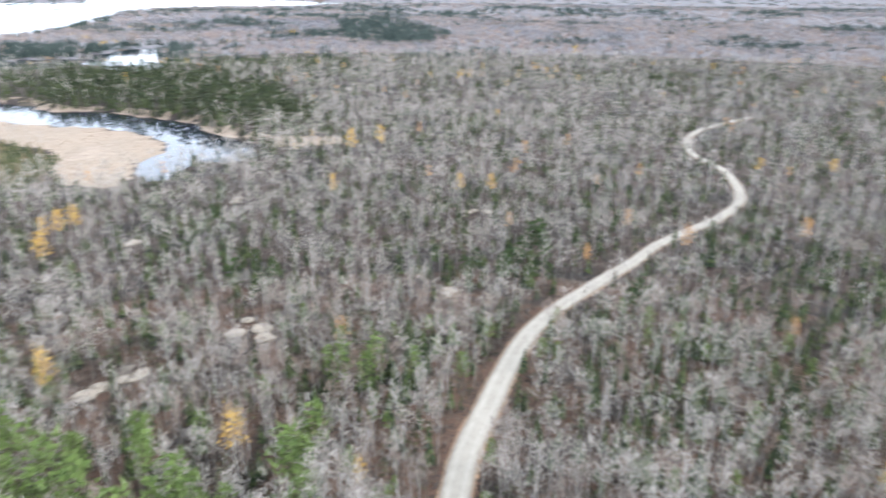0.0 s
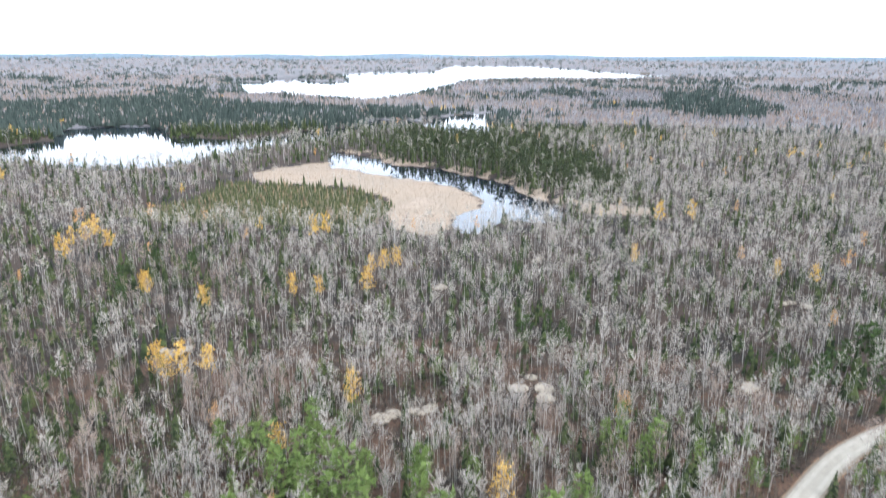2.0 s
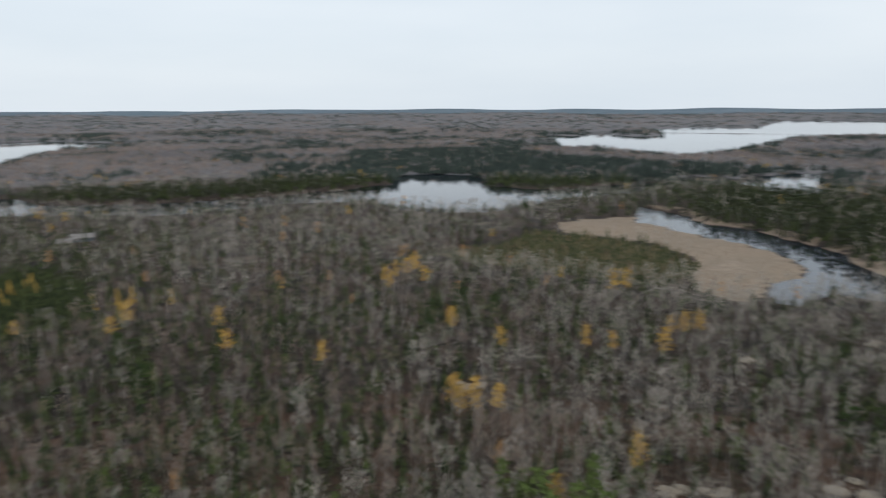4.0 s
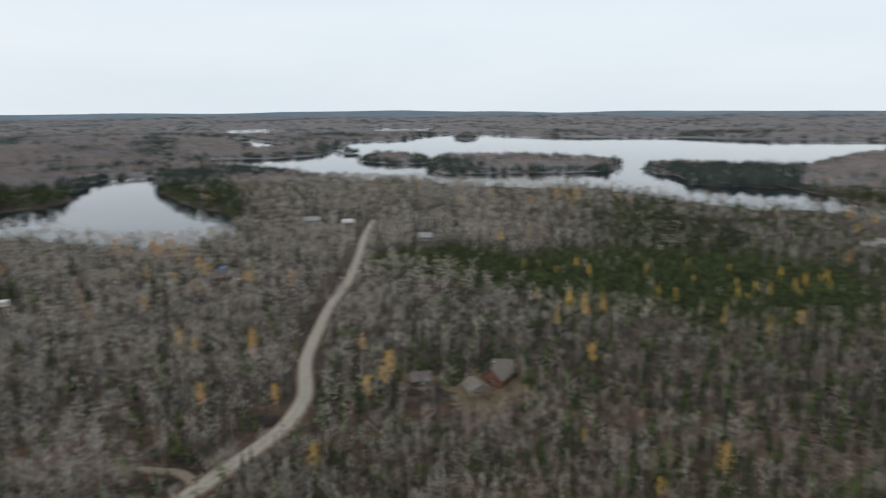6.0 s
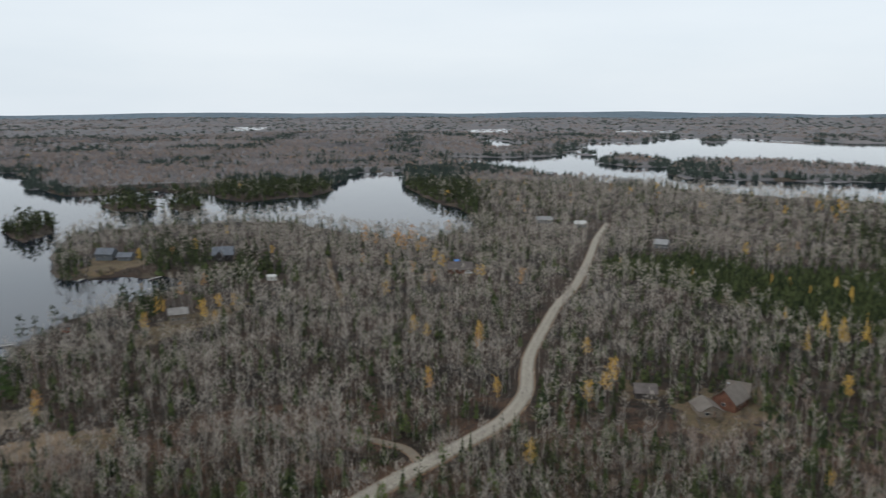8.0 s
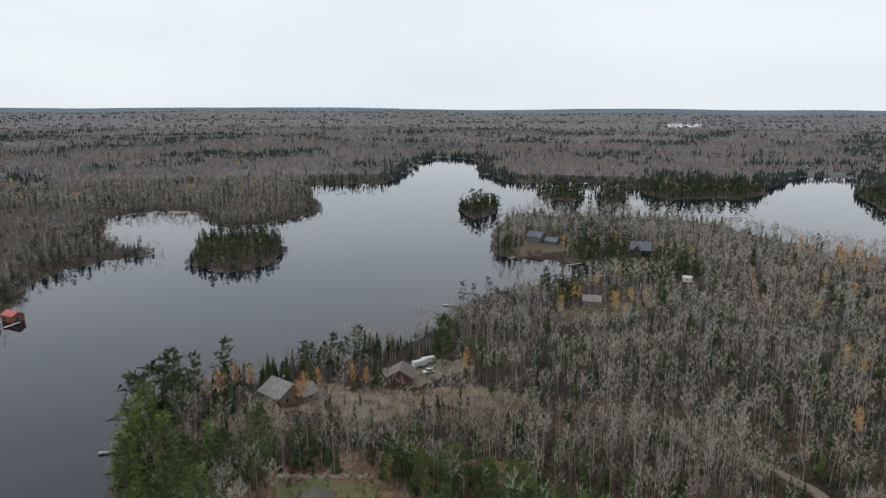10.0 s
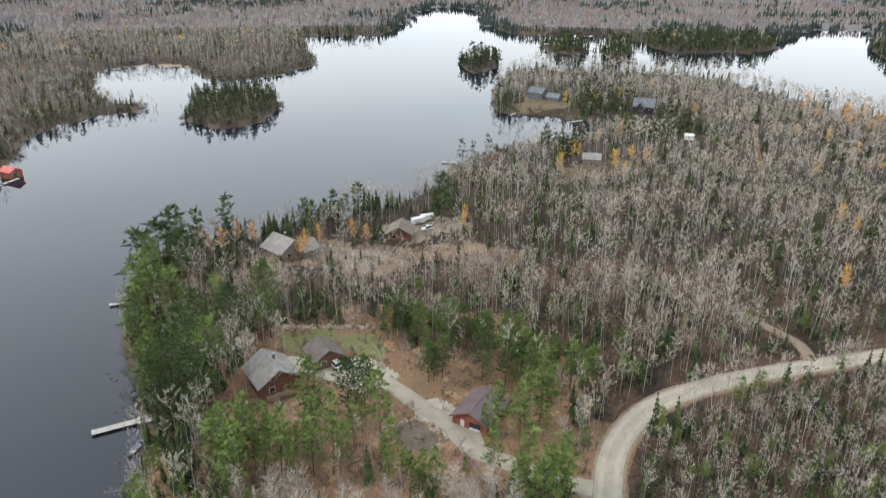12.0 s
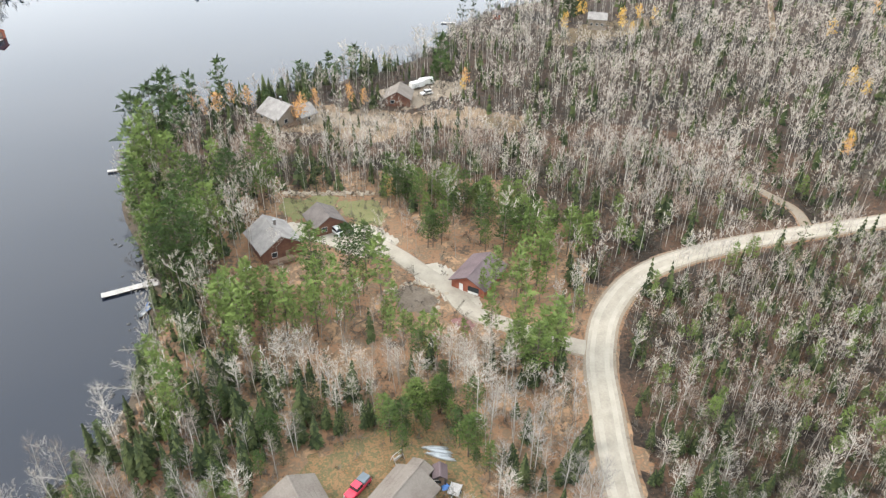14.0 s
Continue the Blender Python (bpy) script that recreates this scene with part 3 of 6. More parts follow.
# ---------- water ----------
WAZ, WRAD = np.arange(-40, 235, 1.0), np.geomspace(40, 4800, 165)
wx, wy = polar(WAZ, WRAD)
wf = grid_faces(len(WAZ), len(WRAD))
WATER_WORDS = {"lake_near": "calm dark lake water mirroring the grey sky", "river": "still marsh river between reed banks"}
for name, outline in LAKES.items():
    d = depth_in(wx, wy, outline).ravel()
    cells = wf[(d[wf] > -np.clip(np.hypot(wx, wy).ravel()[wf] * 0.06, 12, 60)).any(1)]
    used, inv = np.unique(cells, return_inverse=True)
    # far water tilts with the raised ground to fit the camera's view
    v = np.stack([wx.ravel(), wy.ravel(), rise(np.hypot(wx, wy)).ravel() + 0.002 * list(LAKES).index(name)], -1)[used]
    lake = new("water_" + name.split("_")[0], mesh_from("water", v, inv.reshape(-1, 4), [M_WATER]))
    tagged(lake, WATER_WORDS.get(name, "still pale lake water under an overcast sky"), "water", kind="structure")


# ---------- roads ----------
def smooth_line(points, step=3.0):
    """A rounded line through the points, with corners at even steps."""
    p = np.array(points, float)
    p = np.vstack([2 * p[0] - p[1], p, 2 * p[-1] - p[-2]])
    out = []
    for a, b, c, d in zip(p[:-3], p[1:-2], p[2:-1], p[3:]):
        for t in np.linspace(0, 1, max(2, int(np.hypot(*(c - b)) / step)), endpoint=False):
            out.append(0.5 * ((2 * b) + (c - a) * t + (2 * a - 5 * b + 4 * c - d) * t * t + (3 * b - a - 3 * c + d) * t ** 3))
    return np.array(out + [p[-2]])


def ribbon(name, points, offsets, lifts, index, mats, label, category):
    """A strip along a line: columns at the offsets across it, lifted over the ground."""
    line = smooth_line(points)
    along = np.gradient(line, axis=0)
    side = np.stack([along[:, 1], -along[:, 0]], -1) / np.hypot(along[:, 0], along[:, 1])[:, None]
    n = len(line)
    ragged = np.array([0.0 if abs(o) < max(offsets) * 0.8 else 1.0 for o in offsets])
    off = np.array(offsets)[None] * (1 + 0.18 * ragged * wave(line[:, :1], line[:, 1:], 9, 21))
    off = off * np.interp(np.hypot(line[:, :1], line[:, 1:]), (150, 280), (1.0, 0.76))
    x, y = line[:, :1] + side[:, :1] * off, line[:, 1:] + side[:, 1:] * off
    base = height(line[:, 0], line[:, 1])
    z = base[:, None] + np.array(lifts)[None]
    f = grid_faces(n, len(offsets))
    ob = new(name, mesh_from(name, np.stack([x, y, z], -1).reshape(-1, 3), f, mats, np.tile(index, n - 1), smooth=True))
    return tagged(ob, label, category, kind="structure")


M_REDPAD = material("reddish_paving", [(0.14, 0.075, 0.07), (0.19, 0.1, 0.09)], 0.5, 5.0)
M_TRACK = material("worn_wheel_track", [(0.26, 0.234, 0.19), (0.295, 0.266, 0.218), (0.32, 0.288, 0.238)], 0.3, 2.5, bump=0.2)
OFF = [-4.9, -3.4, -2.75, -2.0, -1.0, -0.5, 0.5, 1.0, 2.0, 2.75, 3.4, 4.9]
LIFT = [-0.5, 0.2, 0.35, 0.4, 0.38, 0.44, 0.44, 0.38, 0.4, 0.35, 0.2, -0.5]
ribbon("road", ROAD, OFF, LIFT, [3, 2, 0, 1, 0, 0, 0, 1, 0, 2, 3], [M_GRAVEL, M_TRACK, M_VERGE, M_YARD], "pale gravel road with worn wheel tracks and brown verges", "road")
ribbon("driveway", DRIVE, [-3.0, -2.3, -0.7, 0.7, 2.3, 3.0], [-0.2, 0.25, 0.3, 0.3, 0.25, -0.2], [1, 0, 0, 0, 1], [M_GRAVEL, M_VERGE], "narrow sandy gravel driveway through pines", "driveway")
ribbon("side_track", SPUR, [-2.6, -1.6, 0, 1.6, 2.6], [-0.2, 0.25, 0.28, 0.25, -0.2], [1, 0, 0, 1], [M_VERGE, M_YARD], "short gravel side track off the road", "track")

ribbon("wood_track", WOOD_TRACK, [-2.0, -1.2, 0, 1.2, 2.0], [-0.2, 0.22, 0.26, 0.22, -0.2], [1, 0, 0, 1], [M_DULLYARD, M_YARD], "pale sandy track cut through birch wood", "track")


def patch(name, outline, cell, lift, mat, label, category, rough=1.5):
    """A thin sheet over the ground inside an outline with a ragged edge."""
    pts = np.array(outline, float)
    xs, ys = (np.arange(pts[:, k].min() - 3, pts[:, k].max() + 3, cell) for k in (0, 1))
    x, y = np.meshgrid(xs, ys, indexing="ij")
    d = depth_in(x + rough * wave(x, y, 6, 31), y + rough * wave(x, y, 7, 32), outline)
    z = height(x, y) + np.where(d > 0, lift, -0.15)
    f = grid_faces(len(xs), len(ys))
    f = f[(d.ravel()[f] > 0).any(1)]
    used, inv = np.unique(f, return_inverse=True)
    v = np.stack([x, y, z], -1).reshape(-1, 3)[used]
    return tagged(new(name, mesh_from(name, v, inv.reshape(-1, 4), [mat], smooth=True)), label, category, kind="structure")


patch("clearing_ground", CLEARING, 1.5, 0.06, M_YARD, "orange-brown needle and leaf litter under open pines", "ground")
patch("yard_ground", YARD, 1.2, 0.07, M_LAWN, "patchy autumn grass yard with leaves", "grass", 3.0)
patch("lawn", [(-25, -171), (-36, -168), (-37, -159), (-33, -155.5), (-27, -156.5), (-24.5, -163)], 0.9, 0.13, M_GREEN, "green and yellow autumn lawn beside the garage", "grass", 1.5)
patch("lawn", [(-10, -177), (-24, -174), (-25, -167), (-15, -165), (-11, -163), (-9, -169)], 0.9, 0.13, M_GREEN, "rough green grass behind the log house", "grass", 1.5)
patch("gravel_yard", [(-9.5, -164), (-15, -162), (-18, -157.5), (-28, -157.5), (-34, -154), (-36, -146), (-31, -141), (-24, -142.5), (-19, -149.5), (-12, -156)], 0.8, 0.19, M_PALEYARD, "pale gravel parking yard", "yard", 0.6)
patch("garage_apron", [(-33, -137), (-43, -134), (-46, -130), (-49, -124), (-48, -116), (-43, -112), (-40, -121), (-35, -132)], 0.8, 0.21, M_PALEYARD, "pale gravel apron before the red garage", "yard", 0.6)
patch("garden_bed", [(-28.5, -126.5), (-34, -128), (-37.3, -125.5), (-38.3, -120), (-36, -116.5), (-29, -118.5)], 0.7, 0.19, M_BED, "bare brown garden bed edged with stones", "garden", 0.4)
patch("beach", [(20, -141), (16, -139), (17, -132), (22, -133)], 0.8, 0.1, M_GRAVEL, "small sandy landing by the lake", "beach", 0.6)
patch("gravel_yard", [(-52, -248), (-62, -228), (-78, -236), (-90, -240), (-88, -252), (-70, -254)], 1.2, 0.17, M_VERGE, "wide pale gravel yard round the cottage", "yard")
patch("gravel_yard", [(-24, -233), (-29, -238), (-40, -232), (-54, -226), (-56, -218), (-44, -214), (-30, -222)], 1.2, 0.17, M_VERGE, "sandy track and yard with dry grass", "yard")
patch("reed_bank", [(-400, 612), (-360, 616), (-305, 575), (-270, 574), (-222, 556), (-180, 534), (-150, 496), (-112, 462), (-60, 460), (-62, 440), (-104, 430), (-113, 455),
    (-160, 480), (-188, 518), (-230, 540), (-276, 560), (-313, 560), (-360, 602)], 1.7, 0.15, M_REED, "narrow tan reed bank along the river", "marsh", 2)
patch("house_yard", [(-9, -224), (-24, -219), (-44, -204), (-62, -212), (-78, -206), (-94, -202), (-98, -212), (-84, -224), (-60, -226), (-30, -243), (-25, -238), (-10, -238)], 1.4, 0.1, M_SANDYARD, "sandy leaf-strewn ground between the lake houses", "ground", 2.0)
patch("house_yard", [(-214, -72), (-230, -82), (-250, -70), (-262, -60), (-240, -48), (-222, -54), (-204, -58)], 1.6, 0.1, M_DULLYARD, "rust brown leaf-strewn yard round the timber house", "grass", 3.0)
patch("house_yard", [(-222, -86), (-220, -98), (-236, -104), (-240, -92), (-232, -84)], 1.4, 0.1, M_DULLYARD, "dry grass yard round a small dark shed", "grass", 2.0)
patch("house_yard", [(-142, -292), (-168, -303), (-200, -304), (-214, -296), (-194, -286), (-166, -279), (-142, -277)], 1.6, 0.1, M_DULLYARD, "tan dry grass clearing round the timber cabin", "grass", 3.0)
patch("house_yard", [(-188, -436), (-200, -446), (-214, -472), (-232, -470), (-240, -446), (-232, -428), (-212, -424), (-198, -428)], 2.0, 0.1, M_DULLYARD, "tan grass slope between the lake house and the water", "grass", 3.0)
patch("house_yard", [(-328, -246), (-344, -262), (-352, -254), (-338, -238)], 1.6, 0.1, M_DULLYARD, "sandy yard beside the brown house", "grass", 2.0)
patch("gravel_yard", [(-80, -216), (-90, -213), (-97, -206), (-93, -200), (-82, -199), (-84, -208)], 1.2, 0.12, M_DULLYARD, "small tan clearing in the birch wood", "yard", 1.0)
patch("brick_pad", [(-39, -113), (-42, -113.5), (-44, -110), (-41, -108)], 0.7, 0.25, M_REDPAD, "small reddish paved pad beside the driveway", "paving", 0.2)
patch("bog_ground", BOG, 5.0, 0.1, M_MOSS, "olive moss bog under small spruces", "marsh", 3)
patch("reed_ground", REEDS_MARSH, 5.0, 0.12, M_REED, "tan dry reed bed beside the river", "marsh", 3)
patch("reed_ground", COVE_REEDS, 6.0, 0.12, M_REED, "tan reeds at the head of a cove", "marsh", 3)

# ---------- trees ----------
rng = np.random.default_rng(7)


def cone_ring(p, q, r0, r1, sides):
    """Corners and triangles of a tapered stem from p to q."""
    p, q = np.array(p, float), np.array(q, float)
    d = (q - p) / (np.linalg.norm(q - p) + 1e-9)
    u = np.cross(d, (0.3, 0.9, 0.2))
    u /= np.linalg.norm(u)
    w = np.cross(d, u)
    a = np.arange(sides) * 6.2832 / sides
    ring = np.cos(a)[:, None] * u + np.sin(a)[:, None] * w
    if r1 < 0.012:
        v = np.vstack([p + ring * r0, q[None]])
        t = [(i, (i + 1) % sides, sides) for i in range(sides)]
    else:
        v = np.vstack([p + ring * r0, q + ring * r1])
        t = [f for i in range(sides) for f in ((i, (i + 1) % sides, sides + i), ((i + 1) % sides, sides + (i + 1) % sides, sides + i))]
    return v, t


class Shape:
    """Corners, triangles and a slot for each triangle."""

    def __init__(self):
        self.v, self.t, self.s, self.n = [], [], [], 0

    def add(self, v, t, slot):
        self.v.append(np.asarray(v, float))
        self.t.append(np.asarray(t, int) + self.n)
        self.s.append(np.full(len(t), slot))
        self.n += len(v)

    def stem(self, p, q, r0, r1, sides, slot):
        self.add(*cone_ring(p, q, r0, r1, sides), slot)

    def sliver(self, p, q, width, slot):
        p, q = np.array(p, float), np.array(q, float)
        side = np.cross(q - p, rng.normal(size=3))
        side *= width / 2 / (np.linalg.norm(side) + 1e-9)
        self.add([p - side, p + side, q], [(0, 1, 2)], slot)

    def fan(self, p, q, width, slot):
        """A flat triangle that opens from p towards q and stands for a spray of twigs."""
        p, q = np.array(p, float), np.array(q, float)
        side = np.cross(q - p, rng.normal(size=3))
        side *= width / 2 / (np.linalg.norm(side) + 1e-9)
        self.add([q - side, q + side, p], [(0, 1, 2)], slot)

    def done(self):
        return np.vstack(self.v), np.vstack(self.t), np.concatenate(self.s)


def bare_tree(limbs, twigs, width, sides, tall=15.0, thick=0.09, wide=1.0):
    """A leafless aspen or birch: a pale stem in an egg-shaped crown of fine rising twigs; wide twigs are flat triangles
    cut by alpha.
    """
    s = Shape()
    lean = rng.normal(0, 0.35, 2)
    top = np.array([lean[0], lean[1], tall * 0.95])
    mid = np.array([lean[0] * 0.25, lean[1] * 0.25, tall * 0.5])
    if sides > 3:
        s.stem((0, 0, -0.4), mid, thick * 1.2, thick * 0.8, sides, 0)
        s.stem(mid, top, thick * 0.8, 0.0, sides, 0)
    else:
        s.stem((0, 0, -0.4), top, thick * 1.1, 0.0, 3, 0)
    base = rng.uniform(0.28, 0.5) if sides > 3 else rng.uniform(0.42, 0.6)
    crown = tall * (rng.uniform(0.125, 0.185) if sides > 3 else rng.uniform(0.11, 0.17)) * wide

    def on_stem(f):
        return mid * f / 0.5 if f < 0.5 else mid + (top - mid) * (f - 0.5) / 0.45

    for i in range(limbs):
        e = (i + rng.random()) / limbs
        f = base + (0.88 - base) * e
        p = on_stem(f)
        a = i * 2.4 + rng.uniform(-0.5, 0.5)
        out = crown * (0.75 + 0.6 * e - 1.0 * e * e) * rng.uniform(0.65, 1.15)
        q = p + np.array([math.cos(a) * out, math.sin(a) * out, tall * rng.uniform(0.1, 0.18) * (1 - 0.4 * e)])
        if sides > 3:
            s.stem(p, q, width * 0.75, 0.0, 3, 2 if i % 2 else 1)
        elif i % 2:
            s.sliver(p, q, thick * 1.1, 2)
        along = (q - p) / np.linalg.norm(q - p)
        for _ in range(twigs):
            b = p + (q - p) * rng.uniform(0.25, 1.0)
            g = tall * rng.uniform(0.05, 0.095) * (1.0 if sides > 3 else 1.35)
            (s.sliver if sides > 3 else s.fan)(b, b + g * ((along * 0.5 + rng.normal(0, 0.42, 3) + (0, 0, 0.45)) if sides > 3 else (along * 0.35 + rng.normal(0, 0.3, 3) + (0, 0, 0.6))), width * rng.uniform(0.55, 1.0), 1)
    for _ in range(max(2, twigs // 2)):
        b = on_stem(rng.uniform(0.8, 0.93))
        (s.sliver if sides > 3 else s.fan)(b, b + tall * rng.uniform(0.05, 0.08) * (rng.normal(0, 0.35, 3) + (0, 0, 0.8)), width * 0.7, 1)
    if sides > 3:
        for _ in range(10):
            b = on_stem(rng.uniform(0.15, base))
            a = rng.uniform(0, 6.283)
            s.sliver(b, b + np.array([math.cos(a), math.sin(a), rng.uniform(0.1, 0.6)]) * rng.uniform(0.4, 1.3), width, 2)
    return s.done()


def leafy_tree(limbs, tufts, size, sides, width=0.12, tall=13.0):
    """A pale-stemmed tree that still keeps its coloured leaves, thinly and in uneven sprays."""
    s = Shape()
    s.stem((0, 0, -0.4), (0, 0, tall * 0.97), 0.12, 0.0, sides, 0)
    each = max(1, tufts // limbs)
    for i in range(limbs):
        e = (i + rng.random()) / limbs
        p = np.array([0, 0, tall * (0.36 + 0.52 * e)])
        a = i * 2.4 + rng.uniform(-0.5, 0.5)
        out = tall * 0.17 * (1 - 0.6 * e * e) * rng.uniform(0.5, 1.2)
        q = p + np.array([math.cos(a) * out, math.sin(a) * out, tall * rng.uniform(0.08, 0.15)])
        s.sliver(p, q, width, 2)
        for _ in range(each):
            c = p + (q - p) * rng.uniform(0.25, 1.1) + rng.normal(0, 0.32, 3) * tall * 0.09
            s.sliver(c, c + (rng.normal(0, 0.6), rng.normal(0, 0.6), rng.uniform(0.2, 1.4)) * np.array(size), size * rng.uniform(0.5, 1.0), 1)
    return s.done()


def spruce(whorls, boughs, tall=10.0, slim=0.17, sides=5, trunk=True):
    """A conifer: whorls of drooping boughs round a straight stem."""
    s = Shape()
    if trunk:
        s.stem((0, 0, -0.4), (0, 0, tall * 0.98), 0.14, 0.0, sides, 0)
    for k in range(whorls):
        f = k / max(1, whorls - 1)
        z, reach = tall * (0.1 + 0.84 * f), tall * slim * (1 - f) ** 0.85 + 0.25
        for j in range(boughs):
            a = j * 6.283 / boughs + k * 1.3 + rng.uniform(-0.25, 0.25)
            g = reach * rng.uniform(0.75, 1.2)
            d, e = np.array([math.cos(a), math.sin(a), 0]), np.array([-math.sin(a), math.cos(a), 0])
            w = max(0.14, g * 2.4 / boughs)
            lift = tall * 0.9 / whorls
            p = np.array([0, 0, z + lift * 0.6])
            s.add([p, p + d * g * 0.6 + e * w - (0, 0, lift * 0.55), p + d * g - (0, 0, lift), p + d * g * 0.6 - e * w - (0, 0, lift * 0.55)], [(0, 1, 2), (0, 2, 3)], 1)
    return s.done()


def fir(tiers, sides, tall=10.0, slim=0.17):
    """A conifer seen from some way off: ragged skirts of boughs, one over the other."""
    s = Shape()
    for k in range(tiers):
        f = k / tiers
        z0, z1 = tall * (0.06 + 0.86 * f), tall * min(1.0, 0.06 + 0.86 * f + 1.5 / tiers)
        a = np.arange(sides) * 6.2832 / sides + rng.uniform(0, 6)
        r = tall * slim * (1 - f) ** 0.8 * rng.uniform(0.7, 1.3, sides) + 0.1
        ring = np.stack([np.cos(a) * r, np.sin(a) * r, z0 + rng.uniform(-0.4, 0.4, sides) * tall / tiers], -1)
        s.add(np.vstack([ring, (rng.normal(0, 0.05), rng.normal(0, 0.05), z1)]), [(i, (i + 1) % sides, sides) for i in range(sides)], 1)
    s.stem((0, 0, -0.4), (0, 0, tall * 0.5), 0.13, 0.0, 3, 0)
    return s.done()


def pine(whorls, boughs, plumes, size, sides, tall=13.0, low=0.3, reach_=0.2):
    """A pine: bare lower stem and uneven whorls of boughs that end in flat bushy pads of needles."""
    s = Shape()
    s.stem((0, 0, -0.4), (0, 0, tall * 0.97), 0.16, 0.0, sides, 0)
    for k in range(whorls):
        f = (k + 0.5 * rng.random()) / whorls
        reach = tall * reach_ * min(1.0, 0.7 + 1.3 * f) * (1 - f) ** 0.55 + 0.3
        turn = rng.uniform(0, 6.283)
        for j in range(boughs):
            a = j * 6.283 / boughs + turn + rng.uniform(-0.4, 0.4)
            g = reach * rng.uniform(0.55, 1.25)
            d, e = np.array([math.cos(a), math.sin(a), 0]), np.array([-math.sin(a), math.cos(a), 0])
            p = np.array([0, 0, tall * (low + (0.97 - low) * f) + rng.uniform(-0.3, 0.3)])
            up = np.array([0, 0, g * rng.uniform(0.05, 0.4)])
            s.sliver(p, p + d * g * 0.9 + up, 0.12, 0)
            for _ in range(plumes):
                u = rng.uniform(0.3, 1.05)
                c = p + (d * g + up) * u + e * rng.normal(0, 0.3) * g * 0.6 + (0, 0, rng.normal(0, 0.12) * size)
                s.sliver(c, c + (d * rng.uniform(-0.4, 0.9) + e * rng.normal(0, 0.6) + (0, 0, rng.uniform(-0.1, 0.75))) * size * rng.uniform(0.6, 1.2), size * rng.uniform(0.45, 0.8), 1)
    for _ in range(plumes):
        c = np.array([0, 0, tall * rng.uniform(0.9, 0.97)])
        s.sliver(c, c + (rng.normal(0, 0.4), rng.normal(0, 0.4), 0.8) * np.array(size), size * 0.5, 1)
    return s.done()


def far_clump(kind):
    """A few trees of a far stand: pale stems under twiggy crowns, or pointed firs."""
    s = Shape()
    if kind == "bare":
        for k in range(3):
            p = np.array([rng.uniform(-5, 5), rng.uniform(-5, 5), 0])
            h = rng.uniform(8.5, 12.5)
            if k < 2:
                s.sliver(p, p + (rng.normal(0, 0.3), rng.normal(0, 0.3), h), 0.4, 1)
            for _ in range(2):
                q = p + (rng.normal(0, 0.8), rng.normal(0, 0.8), h * rng.uniform(0.35, 0.6))
                s.sliver(q, q + (rng.normal(0, 0.7), rng.normal(0, 0.7), h * rng.uniform(0.35, 0.5)), rng.uniform(1.6, 2.6), 0)
    else:
        for _ in range(3):
            p = np.array([rng.uniform(-4.5, 4.5), rng.uniform(-4.5, 4.5), 0])
            s.stem(p, p + (rng.normal(0, 0.5), rng.normal(0, 0.5), rng.uniform(7, 14)), rng.uniform(1.6, 3.0), 0.0, 4, 0)
    return s.done()


def shrub(stems=9, width=0.12):
    """A low leafless bush."""
    s = Shape()
    for _ in range(stems):
        a, rr = rng.uniform(0, 6.283), rng.uniform(0, 0.9)
        p = np.array([rr * math.cos(a), rr * math.sin(a), -0.1])
        s.fan(p, p + (rng.normal(0, 0.8), rng.normal(0, 0.8), rng.uniform(0.9, 2.8)), width * rng.uniform(0.6, 1.6), 0)
    return s.done()


def scatter_mesh(name, shapes, x, y, z, scale, mats, label, category, broad=1.0):
    """Many trees in one mesh, each turned and scaled by chance."""
    V, T, S, base = [], [], [], 0
    pick = rng.integers(0, len(shapes), len(x))
    for k, (v, t, s) in enumerate(shapes):
        m = pick == k
        n = int(m.sum())
        if not n:
            continue
        a, sc = rng.uniform(0, 6.283, n), scale[m]
        wide = sc * rng.uniform(0.8, 1.25, n) * broad
        tilt = rng.normal(0, 0.035, (2, n))
        c, s_ = np.cos(a)[:, None], np.sin(a)[:, None]
        vx = (v[:, 0] * c - v[:, 1] * s_) * wide[:, None] + v[:, 2] * sc[:, None] * tilt[0][:, None] + x[m][:, None]
        vy = (v[:, 0] * s_ + v[:, 1] * c) * wide[:, None] + v[:, 2] * sc[:, None] * tilt[1][:, None] + y[m][:, None]
        vz = v[:, 2] * sc[:, None] + z[m][:, None]
        V.append(np.stack([vx, vy, vz], -1).reshape(-1, 3))
        T.append((t[None] + (np.arange(n) * len(v))[:, None, None] + base).reshape(-1, 3))
        S.append(np.tile(s, n))
        base += n * len(v)
    if not V:
        return None
    me = mesh_from(name, np.vstack(V), np.vstack(T), mats, np.concatenate(S))
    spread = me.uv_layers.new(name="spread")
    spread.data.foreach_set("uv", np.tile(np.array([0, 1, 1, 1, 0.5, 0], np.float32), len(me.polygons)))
    return tagged(new(name, me), label, category, kind="stuff")


def tree_thing(name, shape, mats, labels, label, category, group):
    """One tree as a thing: an Empty at its foot with a trunk and a crown."""
    v, t, s = shape
    root = tagged(new(name), label, category, group)
    for part_name, slots in zip(labels, ((0,), (1, 2))):
        mine = np.isin(s, slots)
        used, inv = np.unique(t[mine], return_inverse=True)
        ob = new(part_name, mesh_from(part_name, v[used], inv.reshape(-1, 3), [mats[k] for k in slots], np.searchsorted(slots, s[mine])))
        ob.parent = root
    return root


